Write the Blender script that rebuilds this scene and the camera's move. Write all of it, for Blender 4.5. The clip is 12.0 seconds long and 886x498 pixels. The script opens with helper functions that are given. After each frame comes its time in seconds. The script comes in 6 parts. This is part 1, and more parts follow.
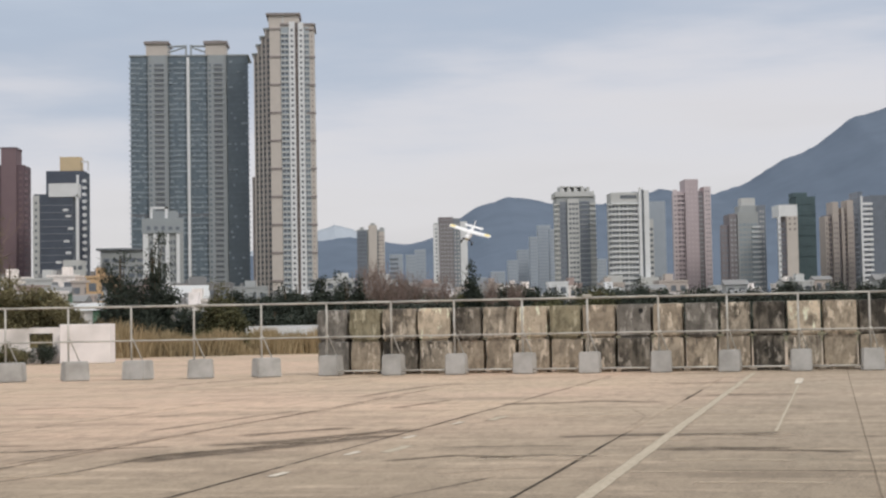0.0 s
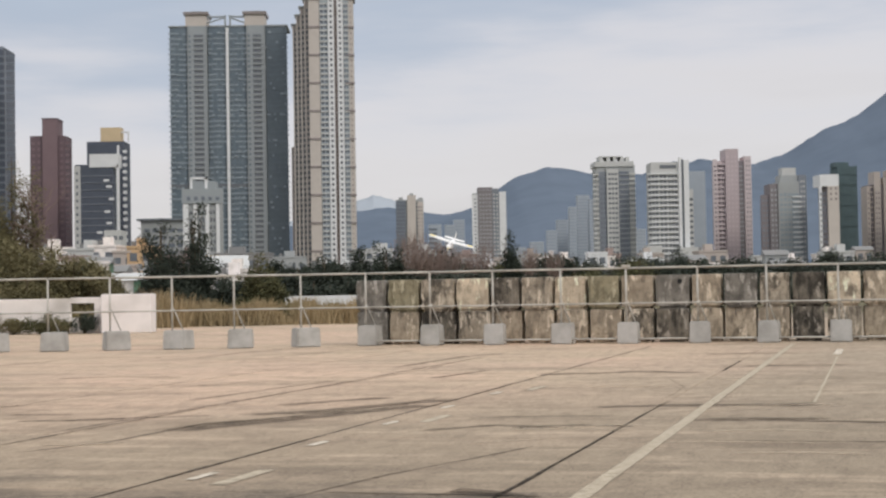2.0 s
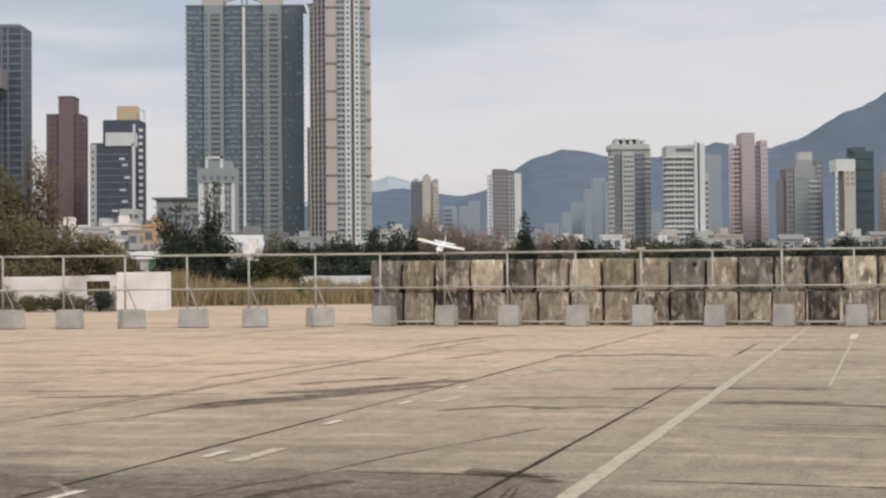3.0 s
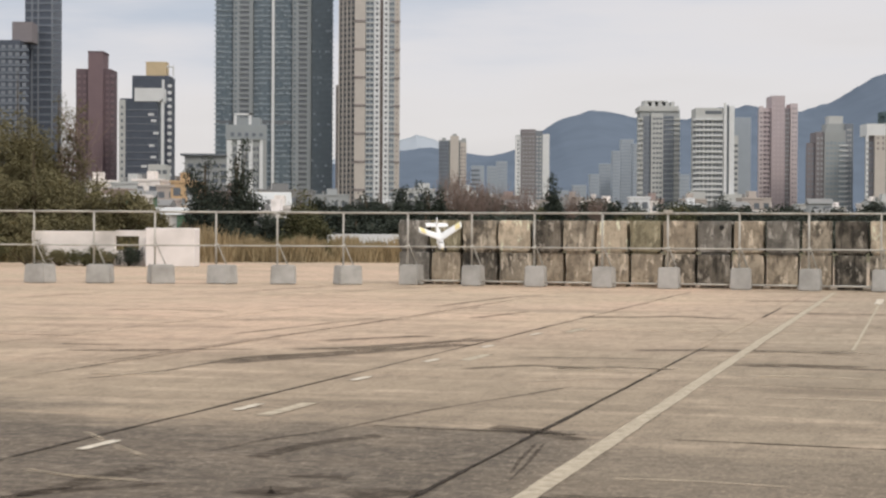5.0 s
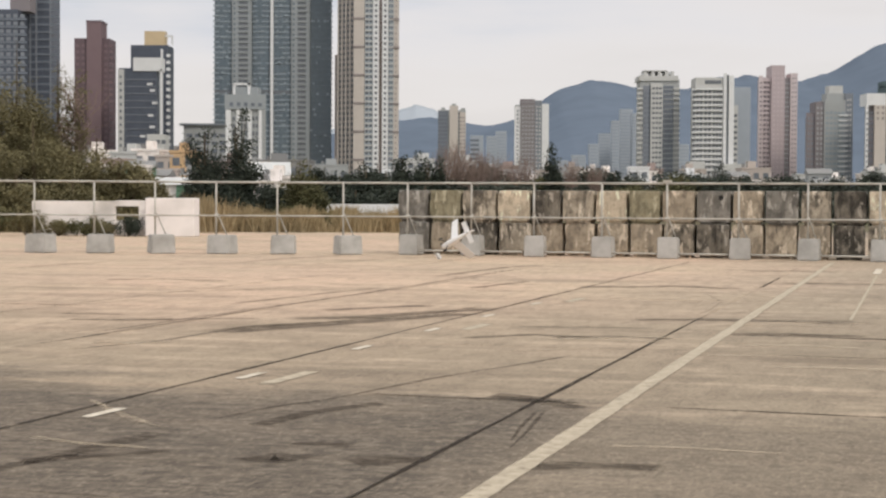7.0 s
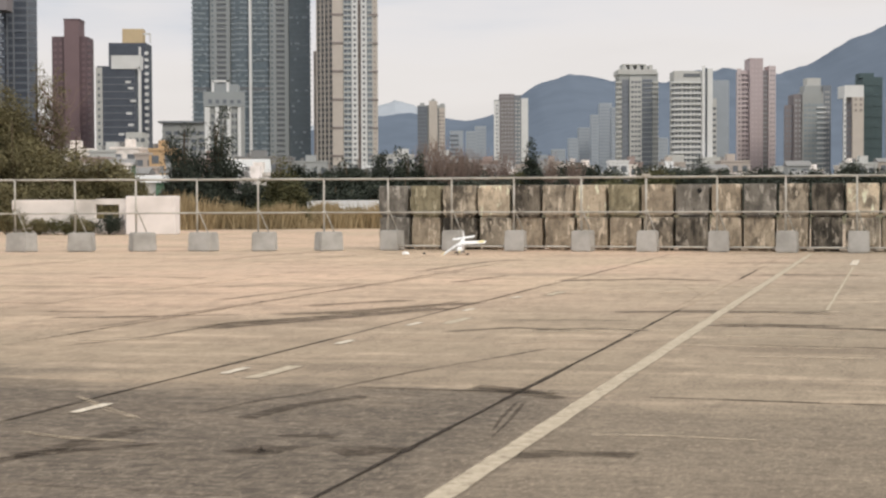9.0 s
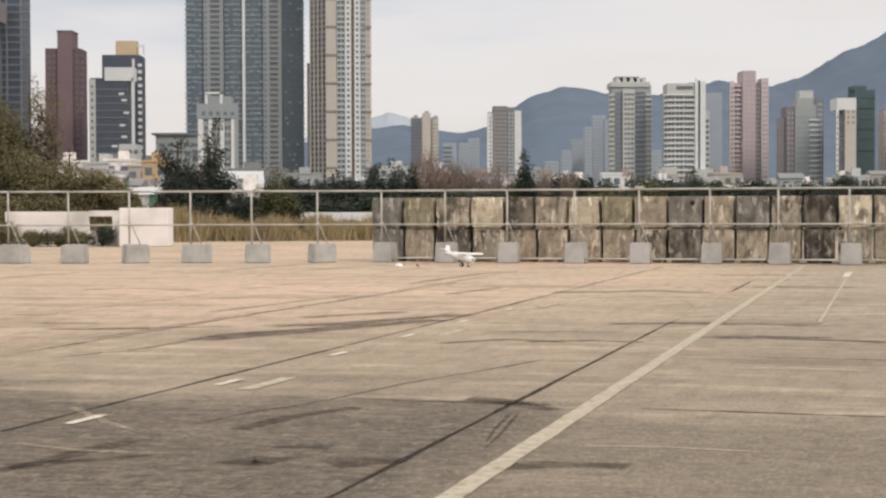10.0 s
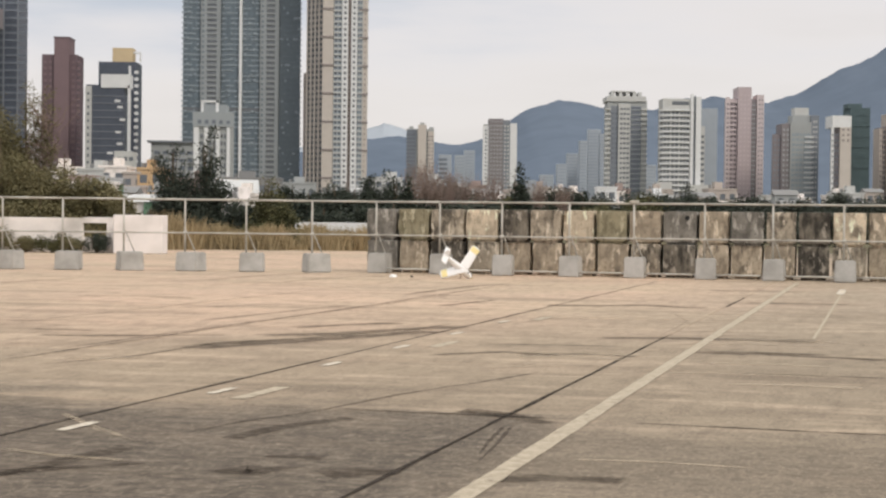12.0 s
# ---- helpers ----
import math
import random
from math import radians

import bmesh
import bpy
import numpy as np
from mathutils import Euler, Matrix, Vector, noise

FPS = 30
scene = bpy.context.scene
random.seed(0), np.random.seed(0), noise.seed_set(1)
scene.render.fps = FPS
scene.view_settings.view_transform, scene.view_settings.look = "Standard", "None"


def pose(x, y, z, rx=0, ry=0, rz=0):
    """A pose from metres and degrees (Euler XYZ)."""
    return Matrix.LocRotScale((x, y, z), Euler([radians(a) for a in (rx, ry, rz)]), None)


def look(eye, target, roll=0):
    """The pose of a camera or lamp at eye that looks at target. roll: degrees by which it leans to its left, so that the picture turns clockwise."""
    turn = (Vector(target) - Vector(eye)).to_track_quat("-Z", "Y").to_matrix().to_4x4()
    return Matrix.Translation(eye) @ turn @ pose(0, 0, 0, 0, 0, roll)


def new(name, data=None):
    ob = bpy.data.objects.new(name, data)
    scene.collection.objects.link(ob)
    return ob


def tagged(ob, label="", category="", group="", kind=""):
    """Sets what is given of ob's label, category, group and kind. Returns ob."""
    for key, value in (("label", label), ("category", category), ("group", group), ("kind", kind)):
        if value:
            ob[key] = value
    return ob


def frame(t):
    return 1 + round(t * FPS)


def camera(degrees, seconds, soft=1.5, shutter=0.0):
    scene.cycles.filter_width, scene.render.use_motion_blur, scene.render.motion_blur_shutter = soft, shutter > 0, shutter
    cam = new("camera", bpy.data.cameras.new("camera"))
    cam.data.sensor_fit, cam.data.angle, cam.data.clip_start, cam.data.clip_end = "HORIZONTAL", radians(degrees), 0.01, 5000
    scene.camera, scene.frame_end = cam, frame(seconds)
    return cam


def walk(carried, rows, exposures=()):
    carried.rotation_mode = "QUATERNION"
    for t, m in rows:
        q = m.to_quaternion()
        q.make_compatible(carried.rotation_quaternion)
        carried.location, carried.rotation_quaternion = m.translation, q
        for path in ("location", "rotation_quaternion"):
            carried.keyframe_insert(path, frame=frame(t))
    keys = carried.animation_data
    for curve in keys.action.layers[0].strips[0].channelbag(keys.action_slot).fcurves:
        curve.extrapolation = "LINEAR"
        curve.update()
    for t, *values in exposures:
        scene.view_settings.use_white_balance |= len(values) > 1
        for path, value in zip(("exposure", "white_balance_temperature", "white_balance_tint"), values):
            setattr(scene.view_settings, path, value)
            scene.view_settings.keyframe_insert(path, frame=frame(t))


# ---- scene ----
# ---------- camera ----------
cam = camera(32.38, 12.0, soft=2.4)
walk(cam, [
    (0.0, pose(0.034, 0.285, 1.549, 92.762, 1.052, -3.109)),
    (0.5, pose(0.043, 0.249, 1.558, 92.493, 1.243, -2.613)),
    (1.0, pose(0.048, 0.281, 1.556, 92.284, 1.285, -2.286)),
    (1.5, pose(0.045, 0.234, 1.553, 92.007, 1.235, -1.958)),
    (2.0, pose(0.039, 0.216, 1.555, 91.667, 0.995, -1.652)),
    (2.5, pose(0.035, 0.215, 1.549, 91.300, 0.693, -1.350)),
    (3.0, pose(0.027, 0.223, 1.544, 90.975, 0.465, -1.116)),
    (5.0, pose(0.006, 0.014, 1.548, 89.456, -0.315, -0.113)),
    (5.5, pose(0.000, 0.000, 1.550, 89.129, -0.400, 0.000)),
    (6.0, pose(-0.002, 0.023, 1.555, 88.802, -0.463, 0.003)),
    (6.5, pose(-0.008, -0.026, 1.550, 88.519, -0.397, -0.064)),
    (7.0, pose(-0.009, -0.083, 1.549, 88.329, -0.316, -0.141)),
    (9.0, pose(-0.012, -0.282, 1.548, 88.158, 0.213, -0.884)),
    (9.5, pose(-0.016, -0.300, 1.550, 88.351, 0.228, -1.038)),
    (10.0, pose(-0.015, -0.319, 1.547, 88.609, 0.175, -1.136)),
    (10.5, pose(-0.026, -0.306, 1.548, 88.831, -0.025, -1.196)),
    (11.0, pose(-0.025, -0.318, 1.548, 88.970, -0.178, -1.250)),
    (11.5, pose(-0.024, -0.330, 1.548, 89.060, -0.438, -1.304)),
    (12.0, pose(-0.031, -0.301, 1.544, 89.049, -0.661, -1.347)),
], exposures=[(0.0, 0.01, 6450, 10), (3.0, 0.03, 6560, 10), (6.0, 0.12, 6690, 10), (9.5, 0.18, 6830, 10), (12.0, 0.17, 6800, 10)])

# ---------- world and sun ----------
world = bpy.data.worlds.new("overcast_sky")
scene.world = world
world.use_nodes = True
wn, wl = world.node_tree.nodes, world.node_tree.links
wn.clear()
w_out = wn.new("ShaderNodeOutputWorld")
w_bg = wn.new("ShaderNodeBackground")
w_bg.inputs["Strength"].default_value = 1.0
w_co = wn.new("ShaderNodeTexCoord")
w_sky = wn.new("ShaderNodeTexSky")
w_sky.sky_type = "NISHITA"
w_sky.sun_disc = False
w_sky.sun_elevation = radians(48)
w_sky.sun_rotation = radians(215)
w_dim = wn.new("ShaderNodeVectorMath")
w_dim.operation = "SCALE"
w_dim.inputs["Scale"].default_value = 0.1
wl.new(w_sky.outputs[0], w_dim.inputs[0])
w_sep = wn.new("ShaderNodeSeparateXYZ")
wl.new(w_co.outputs["Generated"], w_sep.inputs[0])
w_map = wn.new("ShaderNodeMapping")
w_map.inputs["Scale"].default_value = (3.4, 3.0, 19.0)
w_map.inputs["Rotation"].default_value = (0, radians(6), 0)
wl.new(w_co.outputs["Generated"], w_map.inputs[0])
w_noise = wn.new("ShaderNodeTexNoise")
w_noise.inputs["Scale"].default_value = 1.6
w_noise.inputs["Detail"].default_value = 5
w_noise.inputs["Roughness"].default_value = 0.52
wl.new(w_map.outputs[0], w_noise.inputs["Vector"])


def wmath(op, a, b, c=None):
    n = wn.new("ShaderNodeMath")
    n.operation = op
    for k, v in enumerate((a, b, c)):
        if v is None:
            continue
        if isinstance(v, (int, float)):
            n.inputs[k].default_value = v
        else:
            wl.new(v, n.inputs[k])
    return n.outputs[0]


# cloud deck: pale band over the hills, slate underside above it, bright again overhead
w_h = wmath("MULTIPLY_ADD", w_sep.outputs["X"], -0.085, w_sep.outputs["Z"])
w_h = wmath("MULTIPLY_ADD", w_noise.outputs["Fac"], 0.16, w_h)
w_ramp = wn.new("ShaderNodeValToRGB")
w_ramp.color_ramp.interpolation = "B_SPLINE"
stops = [(0.0, (0.58, 0.575, 0.61)), (0.10, (0.63, 0.612, 0.628)), (0.165, (0.748, 0.718, 0.722)), (0.215, (0.71, 0.70, 0.735)), (0.252, (0.52, 0.565, 0.65)),
         (0.31, (0.40, 0.475, 0.59)), (0.45, (0.85, 0.87, 0.90)), (1.0, (1.35, 1.33, 1.30))]
while len(w_ramp.color_ramp.elements) < len(stops):
    w_ramp.color_ramp.elements.new(0.5)
for el, (p, c) in zip(w_ramp.color_ramp.elements, stops):
    el.position, el.color = p, (*c, 1)
wl.new(w_h, w_ramp.inputs[0])
w_mix = wn.new("ShaderNodeMix")
w_mix.data_type = "RGBA"
w_mix.inputs[0].default_value = 0.9
wl.new(w_dim.outputs[0], w_mix.inputs[6])
wl.new(w_ramp.outputs[0], w_mix.inputs[7])
wl.new(w_mix.outputs[2], w_bg.inputs[0])
wl.new(w_bg.outputs[0], w_out.inputs[0])

sun = new("sun", bpy.data.lights.new("sun", "SUN"))
sun.data.energy = 1.3
sun.data.angle = radians(14)
sun.data.color = (1.0, 0.93, 0.84)
sun.matrix_world = look((40, -30, 60), (0, 20, 0))
scene.view_settings.exposure = 0.0


# ---------- materials ----------
def mat(name, color, rough=0.85, vary=0.18, scale=1.0, bump=0.0, metal=0.0, detail=6, stretch=(1, 1, 1), second=None, second_scale=0.25, second_at=0.55, spread=0.12,
        rand=0.0, spec=0.3, coords="Object"):
    m = bpy.data.materials.new(name)
    m.use_nodes = True
    n, l = m.node_tree.nodes, m.node_tree.links
    b = n["Principled BSDF"]
    b.inputs["Roughness"].default_value = rough
    b.inputs["Metallic"].default_value = metal
    b.inputs["Specular IOR Level"].default_value = spec
    co = n.new("ShaderNodeTexCoord")
    info = n.new("ShaderNodeObjectInfo")
    add = n.new("ShaderNodeVectorMath")
    add.operation = "MULTIPLY_ADD"
    mp = n.new("ShaderNodeMapping")
    mp.inputs["Scale"].default_value = stretch
    comb = n.new("ShaderNodeCombineXYZ")
    for k in range(3):
        l.new(info.outputs["Random"], comb.inputs[k])
    l.new(comb.outputs[0], add.inputs[0])
    add.inputs[1].default_value = (37.0, 19.0, 53.0) if coords == "Object" else (0, 0, 0)
    l.new(co.outputs["Object"], add.inputs[2])
    if coords == "World":
        geo = n.new("ShaderNodeNewGeometry")
        l.new(geo.outputs["Position"], add.inputs[2])
    l.new(add.outputs[0], mp.inputs[0])
    n1 = n.new("ShaderNodeTexNoise")
    n1.inputs["Scale"].default_value = scale
    n1.inputs["Detail"].default_value = detail
    n1.inputs["Roughness"].default_value = 0.62
    l.new(mp.outputs[0], n1.inputs["Vector"])
    hsv = n.new("ShaderNodeHueSaturation")
    base = n.new("ShaderNodeMix")
    base.data_type = "RGBA"
    base.inputs[6].default_value = (*color, 1)
    base.inputs[7].default_value = (*(second or color), 1)
    n2 = n.new("ShaderNodeTexNoise")
    n2.inputs["Scale"].default_value = scale * second_scale
    n2.inputs["Detail"].default_value = 5
    l.new(mp.outputs[0], n2.inputs["Vector"])
    mr = n.new("ShaderNodeMapRange")
    mr.inputs[1].default_value, mr.inputs[2].default_value = second_at - spread, second_at + spread
    l.new(n2.outputs["Fac"], mr.inputs[0])
    l.new(mr.outputs[0], base.inputs[0])
    l.new(base.outputs[2], hsv.inputs["Color"])
    val = n.new("ShaderNodeMath")
    val.operation = "MULTIPLY_ADD"
    val.inputs[1].default_value = vary * 2
    val.inputs[2].default_value = 1 - vary
    l.new(n1.outputs["Fac"], val.inputs[0])
    v2 = n.new("ShaderNodeMath")
    v2.operation = "MULTIPLY_ADD"
    v2.inputs[1].default_value = rand
    l.new(info.outputs["Random"], v2.inputs[0])
    l.new(val.outputs[0], v2.inputs[2])
    l.new(v2.outputs[0], hsv.inputs["Value"])
    l.new(hsv.outputs[0], b.inputs["Base Color"])
    if bump:
        bp = n.new("ShaderNodeBump")
        bp.inputs["Strength"].default_value = bump
        bp.inputs["Distance"].default_value = 0.02
        l.new(n1.outputs["Fac"], bp.inputs["Height"])
        l.new(bp.outputs[0], b.inputs["Normal"])
    return m


def leaf_mat(name, dark, light):
    m = bpy.data.materials.new(name)
    m.use_nodes = True
    n, l = m.node_tree.nodes, m.node_tree.links
    b = n["Principled BSDF"]
    b.inputs["Roughness"].default_value = 0.75
    b.inputs["Specular IOR Level"].default_value = 0.2
    geo = n.new("ShaderNodeNewGeometry")
    mx = n.new("ShaderNodeMix")
    mx.data_type = "RGBA"
    mx.inputs[6].default_value, mx.inputs[7].default_value = (*dark, 1), (*light, 1)
    l.new(geo.outputs["Random Per Island"], mx.inputs[0])
    l.new(mx.outputs[2], b.inputs["Base Color"])
    return m


def concrete_apron():
    """Weathered apron concrete: tan, with a rubber-darkened stand, dragged streaks and fine speckle."""
    m = bpy.data.materials.new("apron_concrete")
    m.use_nodes = True
    n, l = m.node_tree.nodes, m.node_tree.links
    b = n["Principled BSDF"]
    b.inputs["Roughness"].default_value = 0.92
    b.inputs["Specular IOR Level"].default_value = 0.15
    geo = n.new("ShaderNodeNewGeometry")
    info = n.new("ShaderNodeObjectInfo")
    sep = n.new("ShaderNodeSeparateXYZ")
    l.new(geo.outputs["Position"], sep.inputs[0])

    def calc(op, *vals):
        k = n.new("ShaderNodeMath")
        k.operation = op
        for i, v in enumerate(vals):
            if isinstance(v, (int, float)):
                k.inputs[i].default_value = v
            else:
                l.new(v, k.inputs[i])
        return k.outputs[0]

    def noise_at(scale, long=1.0, cross=1.0, detail=6, rough=0.6, turn=-17.4):
        """Noise whose grains are long metres along the turned x axis and cross metres across it."""
        mp = n.new("ShaderNodeMapping")
        mp.vector_type = "TEXTURE"
        mp.inputs["Rotation"].default_value = (0, 0, radians(turn))
        mp.inputs["Scale"].default_value = (long, cross, 1)
        l.new(geo.outputs["Position"], mp.inputs[0])
        t = n.new("ShaderNodeTexNoise")
        t.inputs["Scale"].default_value = scale
        t.inputs["Detail"].default_value = detail
        t.inputs["Roughness"].default_value = rough
        l.new(mp.outputs[0], t.inputs["Vector"])
        return t.outputs["Fac"]

    def step(v, lo, hi):
        r = n.new("ShaderNodeMapRange")
        r.inputs[1].default_value, r.inputs[2].default_value = lo, hi
        l.new(v, r.inputs[0])
        return r.outputs[0]

    def blend(f, a, bb, fac=1.0):
        x = n.new("ShaderNodeMix")
        x.data_type = "RGBA"
        l.new(calc("MULTIPLY", f, fac), x.inputs[0])
        for sock, v in ((x.inputs[6], a), (x.inputs[7], bb)):
            if isinstance(v, tuple):
                sock.default_value = (*v, 1)
            else:
                l.new(v, sock)
        return x.outputs[2]

    tan, pink, grey = (0.59, 0.456, 0.334), (0.67, 0.486, 0.366), (0.365, 0.306, 0.236)
    across = calc("ADD", calc("MULTIPLY", sep.outputs["X"], 0.954), calc("MULTIPLY", sep.outputs["Y"], -0.299))
    c = blend(step(noise_at(0.12, 1, 1, 3), 0.4, 0.6), tan, pink)
    c = blend(step(across, -5.5, -0.5), c, grey, 0.78)
    c = blend(info.outputs["Random"], c, grey, 0.3)
    patch = noise_at(0.5, 2.0, 1.6, 7, 0.68)
    # worn traffic area, then the rubber-darkened stand
    worn = step(calc("ADD", sep.outputs["Y"], calc("MULTIPLY", patch, 22.0)), 40.0, 26.0)
    c = blend(worn, c, (0.30, 0.245, 0.18), 0.74)
    edge = calc("ADD", calc("ADD", sep.outputs["Y"], calc("MULTIPLY", sep.outputs["X"], 0.45)), calc("MULTIPLY", patch, 10.0))
    near = step(edge, 18.2, 16.2)
    clear = calc("SUBTRACT", 1.0, calc("MULTIPLY", near, 0.8))
    near = calc("MULTIPLY", near, calc("MULTIPLY_ADD", step(across, -2.0, -2.7), 0.5, 0.42))
    c = blend(near, c, (0.098, 0.083, 0.070), 0.88)
    grit = noise_at(7.0, 1.4, 0.9, 10, 0.85, -6)
    c = blend(calc("MULTIPLY", near, step(grit, 0.49, 0.58)), c, (0.050, 0.042, 0.036), 0.75)
    c = blend(calc("MULTIPLY", near, step(grit, 0.48, 0.40)), c, (0.34, 0.285, 0.225), 0.65)
    c = blend(step(noise_at(1.0, 3.2, 1.0, 8, 0.7), 0.50, 0.68), c, (0.15, 0.118, 0.088), 0.42)
    c = blend(calc("MULTIPLY", clear, step(noise_at(1.0, 7.0, 2.0, 8, 0.68, -9), 0.54, 0.66)), c, (0.20, 0.155, 0.115), 0.45)
    c = blend(calc("MULTIPLY", clear, step(noise_at(1.3, 3.5, 0.7, 7, 0.68, -12), 0.52, 0.66)), c, (0.66, 0.52, 0.39), 0.5)
    c = blend(step(noise_at(2.2, 0.5, 1.6, 9, 0.75), 0.46, 0.66), c, (0.15, 0.12, 0.093), 0.45)
    c = blend(step(noise_at(6.0, 0.6, 1.6, 6, 0.75), 0.55, 0.70), c, (0.56, 0.46, 0.35), 0.28)
    fine = noise_at(30, 1, 2.6, 5, 0.8)
    c = blend(step(fine, 0.52, 0.66), c, (0.085, 0.07, 0.057), 0.55)
    c = blend(step(fine, 0.45, 0.33), c, (0.58, 0.48, 0.37), 0.4)
    l.new(c, b.inputs["Base Color"])
    bp = n.new("ShaderNodeBump")
    bp.inputs["Strength"].default_value = 0.5
    bp.inputs["Distance"].default_value = 0.012
    l.new(fine, bp.inputs["Height"])
    l.new(bp.outputs[0], b.inputs["Normal"])
    return m


def stain_mat(name, color, low, high, grain=(1.3, 5.0), second=None):
    """A stain that thins out at its rim and breaks up in patches."""
    m = bpy.data.materials.new(name)
    m.use_nodes = True
    n, l = m.node_tree.nodes, m.node_tree.links
    b = n["Principled BSDF"]
    b.inputs["Roughness"].default_value = 0.92
    b.inputs["Specular IOR Level"].default_value = 0.15
    b.inputs["Base Color"].default_value = (*color, 1)
    at = n.new("ShaderNodeAttribute")
    at.attribute_name = "cover"
    geo = n.new("ShaderNodeNewGeometry")
    t = n.new("ShaderNodeTexNoise")
    t.inputs["Scale"].default_value = 1.0
    t.inputs["Detail"].default_value = 9
    t.inputs["Roughness"].default_value = 0.74
    mp = n.new("ShaderNodeMapping")
    mp.vector_type = "TEXTURE"
    mp.inputs["Rotation"].default_value = (0, 0, radians(-14))
    mp.inputs["Scale"].default_value = (1 / grain[0], 1 / grain[1], 1)
    l.new(geo.outputs["Position"], mp.inputs[0])
    l.new(mp.outputs[0], t.inputs["Vector"])
    if second:
        mx = n.new("ShaderNodeMix")
        mx.data_type = "RGBA"
        mx.inputs[6].default_value, mx.inputs[7].default_value = (*color, 1), (*second, 1)
        t2 = n.new("ShaderNodeTexNoise")
        t2.inputs["Scale"].default_value = 9.0
        t2.inputs["Detail"].default_value = 7
        t2.inputs["Roughness"].default_value = 0.75
        l.new(geo.outputs["Position"], t2.inputs["Vector"])
        r2 = n.new("ShaderNodeMapRange")
        r2.inputs[1].default_value, r2.inputs[2].default_value = 0.42, 0.62
        l.new(t2.outputs["Fac"], r2.inputs[0])
        l.new(r2.outputs[0], mx.inputs[0])
        l.new(mx.outputs[2], b.inputs["Base Color"])
    k = n.new("ShaderNodeMath")
    k.operation = "MULTIPLY"
    l.new(at.outputs["Fac"], k.inputs[0])
    l.new(t.outputs["Fac"], k.inputs[1])
    r = n.new("ShaderNodeMapRange")
    r.inputs[1].default_value, r.inputs[2].default_value = low, high
    l.new(k.outputs[0], r.inputs[0])
    l.new(r.outputs[0], b.inputs["Alpha"])
    return m


def block_mat(name, base, stain, amount):
    """Cast concrete with dark weather streaks running down from the top edge."""
    m = bpy.data.materials.new(name)
    m.use_nodes = True
    n, l = m.node_tree.nodes, m.node_tree.links
    b = n["Principled BSDF"]
    b.inputs["Roughness"].default_value = 0.92
    b.inputs["Specular IOR Level"].default_value = 0.2
    co = n.new("ShaderNodeTexCoord")
    info = n.new("ShaderNodeObjectInfo")
    comb = n.new("ShaderNodeCombineXYZ")
    for k in range(3):
        l.new(info.outputs["Random"], comb.inputs[k])
    sh = n.new("ShaderNodeVectorMath")
    sh.operation = "MULTIPLY_ADD"
    sh.inputs[1].default_value = (41.0, 17.0, 29.0)
    l.new(comb.outputs[0], sh.inputs[0])
    l.new(co.outputs["Object"], sh.inputs[2])

    def noise_at(scale, stretch, detail=6):
        mp = n.new("ShaderNodeMapping")
        mp.inputs["Scale"].default_value = stretch
        l.new(sh.outputs[0], mp.inputs[0])
        t = n.new("ShaderNodeTexNoise")
        t.inputs["Scale"].default_value = scale
        t.inputs["Detail"].default_value = detail
        t.inputs["Roughness"].default_value = 0.6
        l.new(mp.outputs[0], t.inputs["Vector"])
        return t.outputs["Fac"]

    def step(v, lo, hi):
        r = n.new("ShaderNodeMapRange")
        r.inputs[1].default_value, r.inputs[2].default_value = lo, hi
        l.new(v, r.inputs[0])
        return r.outputs[0]

    def blend(f, a, bb):
        x = n.new("ShaderNodeMix")
        x.data_type = "RGBA"
        l.new(f, x.inputs[0])
        for sock, v in ((x.inputs[6], a), (x.inputs[7], bb)):
            if isinstance(v, tuple):
                sock.default_value = (*v, 1)
            else:
                l.new(v, sock)
        return x.outputs[2]

    pos = n.new("ShaderNodeSeparateXYZ")
    l.new(co.outputs["Object"], pos.inputs[0])

    def calc(op, a, bb):
        k = n.new("ShaderNodeMath")
        k.operation = op
        for i, v in enumerate((a, bb)):
            if isinstance(v, (int, float)):
                k.inputs[i].default_value = v
            else:
                l.new(v, k.inputs[i])
        return k.outputs[0]

    lo = 0.72 - 0.40 * amount
    c = blend(step(noise_at(1.0, (1, 1, 1), 3), 0.38, 0.62), base, tuple(0.74 * v for v in base))
    c = blend(step(noise_at(5.0, (1, 1, 0.5), 7), 0.46, 0.62), c, tuple(0.55 * v for v in base))
    # algae in blotches, then washed down from the top arris in ragged runs
    blot = step(noise_at(2.1, (1, 1, 0.7), 9), lo, lo + 0.10)
    c = blend(calc("MULTIPLY", blot, 0.8), c, stain)
    run = calc("ADD", noise_at(4.2, (1.5, 1.5, 0.28), 9), calc("MULTIPLY", calc("SUBTRACT", pos.outputs["Z"], 0.6), 0.14))
    c = blend(calc("MULTIPLY", step(run, lo + 0.04, lo + 0.16), 0.85), c, tuple(0.9 * v for v in stain))
    c = blend(step(noise_at(4.5, (1.3, 1, 0.4), 8), 0.56, 0.60), c, tuple(min(0.8, 1.25 * v + 0.06) for v in base))
    c = blend(step(noise_at(15.0, (1, 1, 1), 4), 0.56, 0.70), c, tuple(0.45 * v for v in base))
    l.new(c, b.inputs["Base Color"])
    bp = n.new("ShaderNodeBump")
    bp.inputs["Strength"].default_value = 0.5
    bp.inputs["Distance"].default_value = 0.03
    l.new(noise_at(6.0, (1, 1, 1)), bp.inputs["Height"])
    l.new(bp.outputs[0], b.inputs["Normal"])
    return m


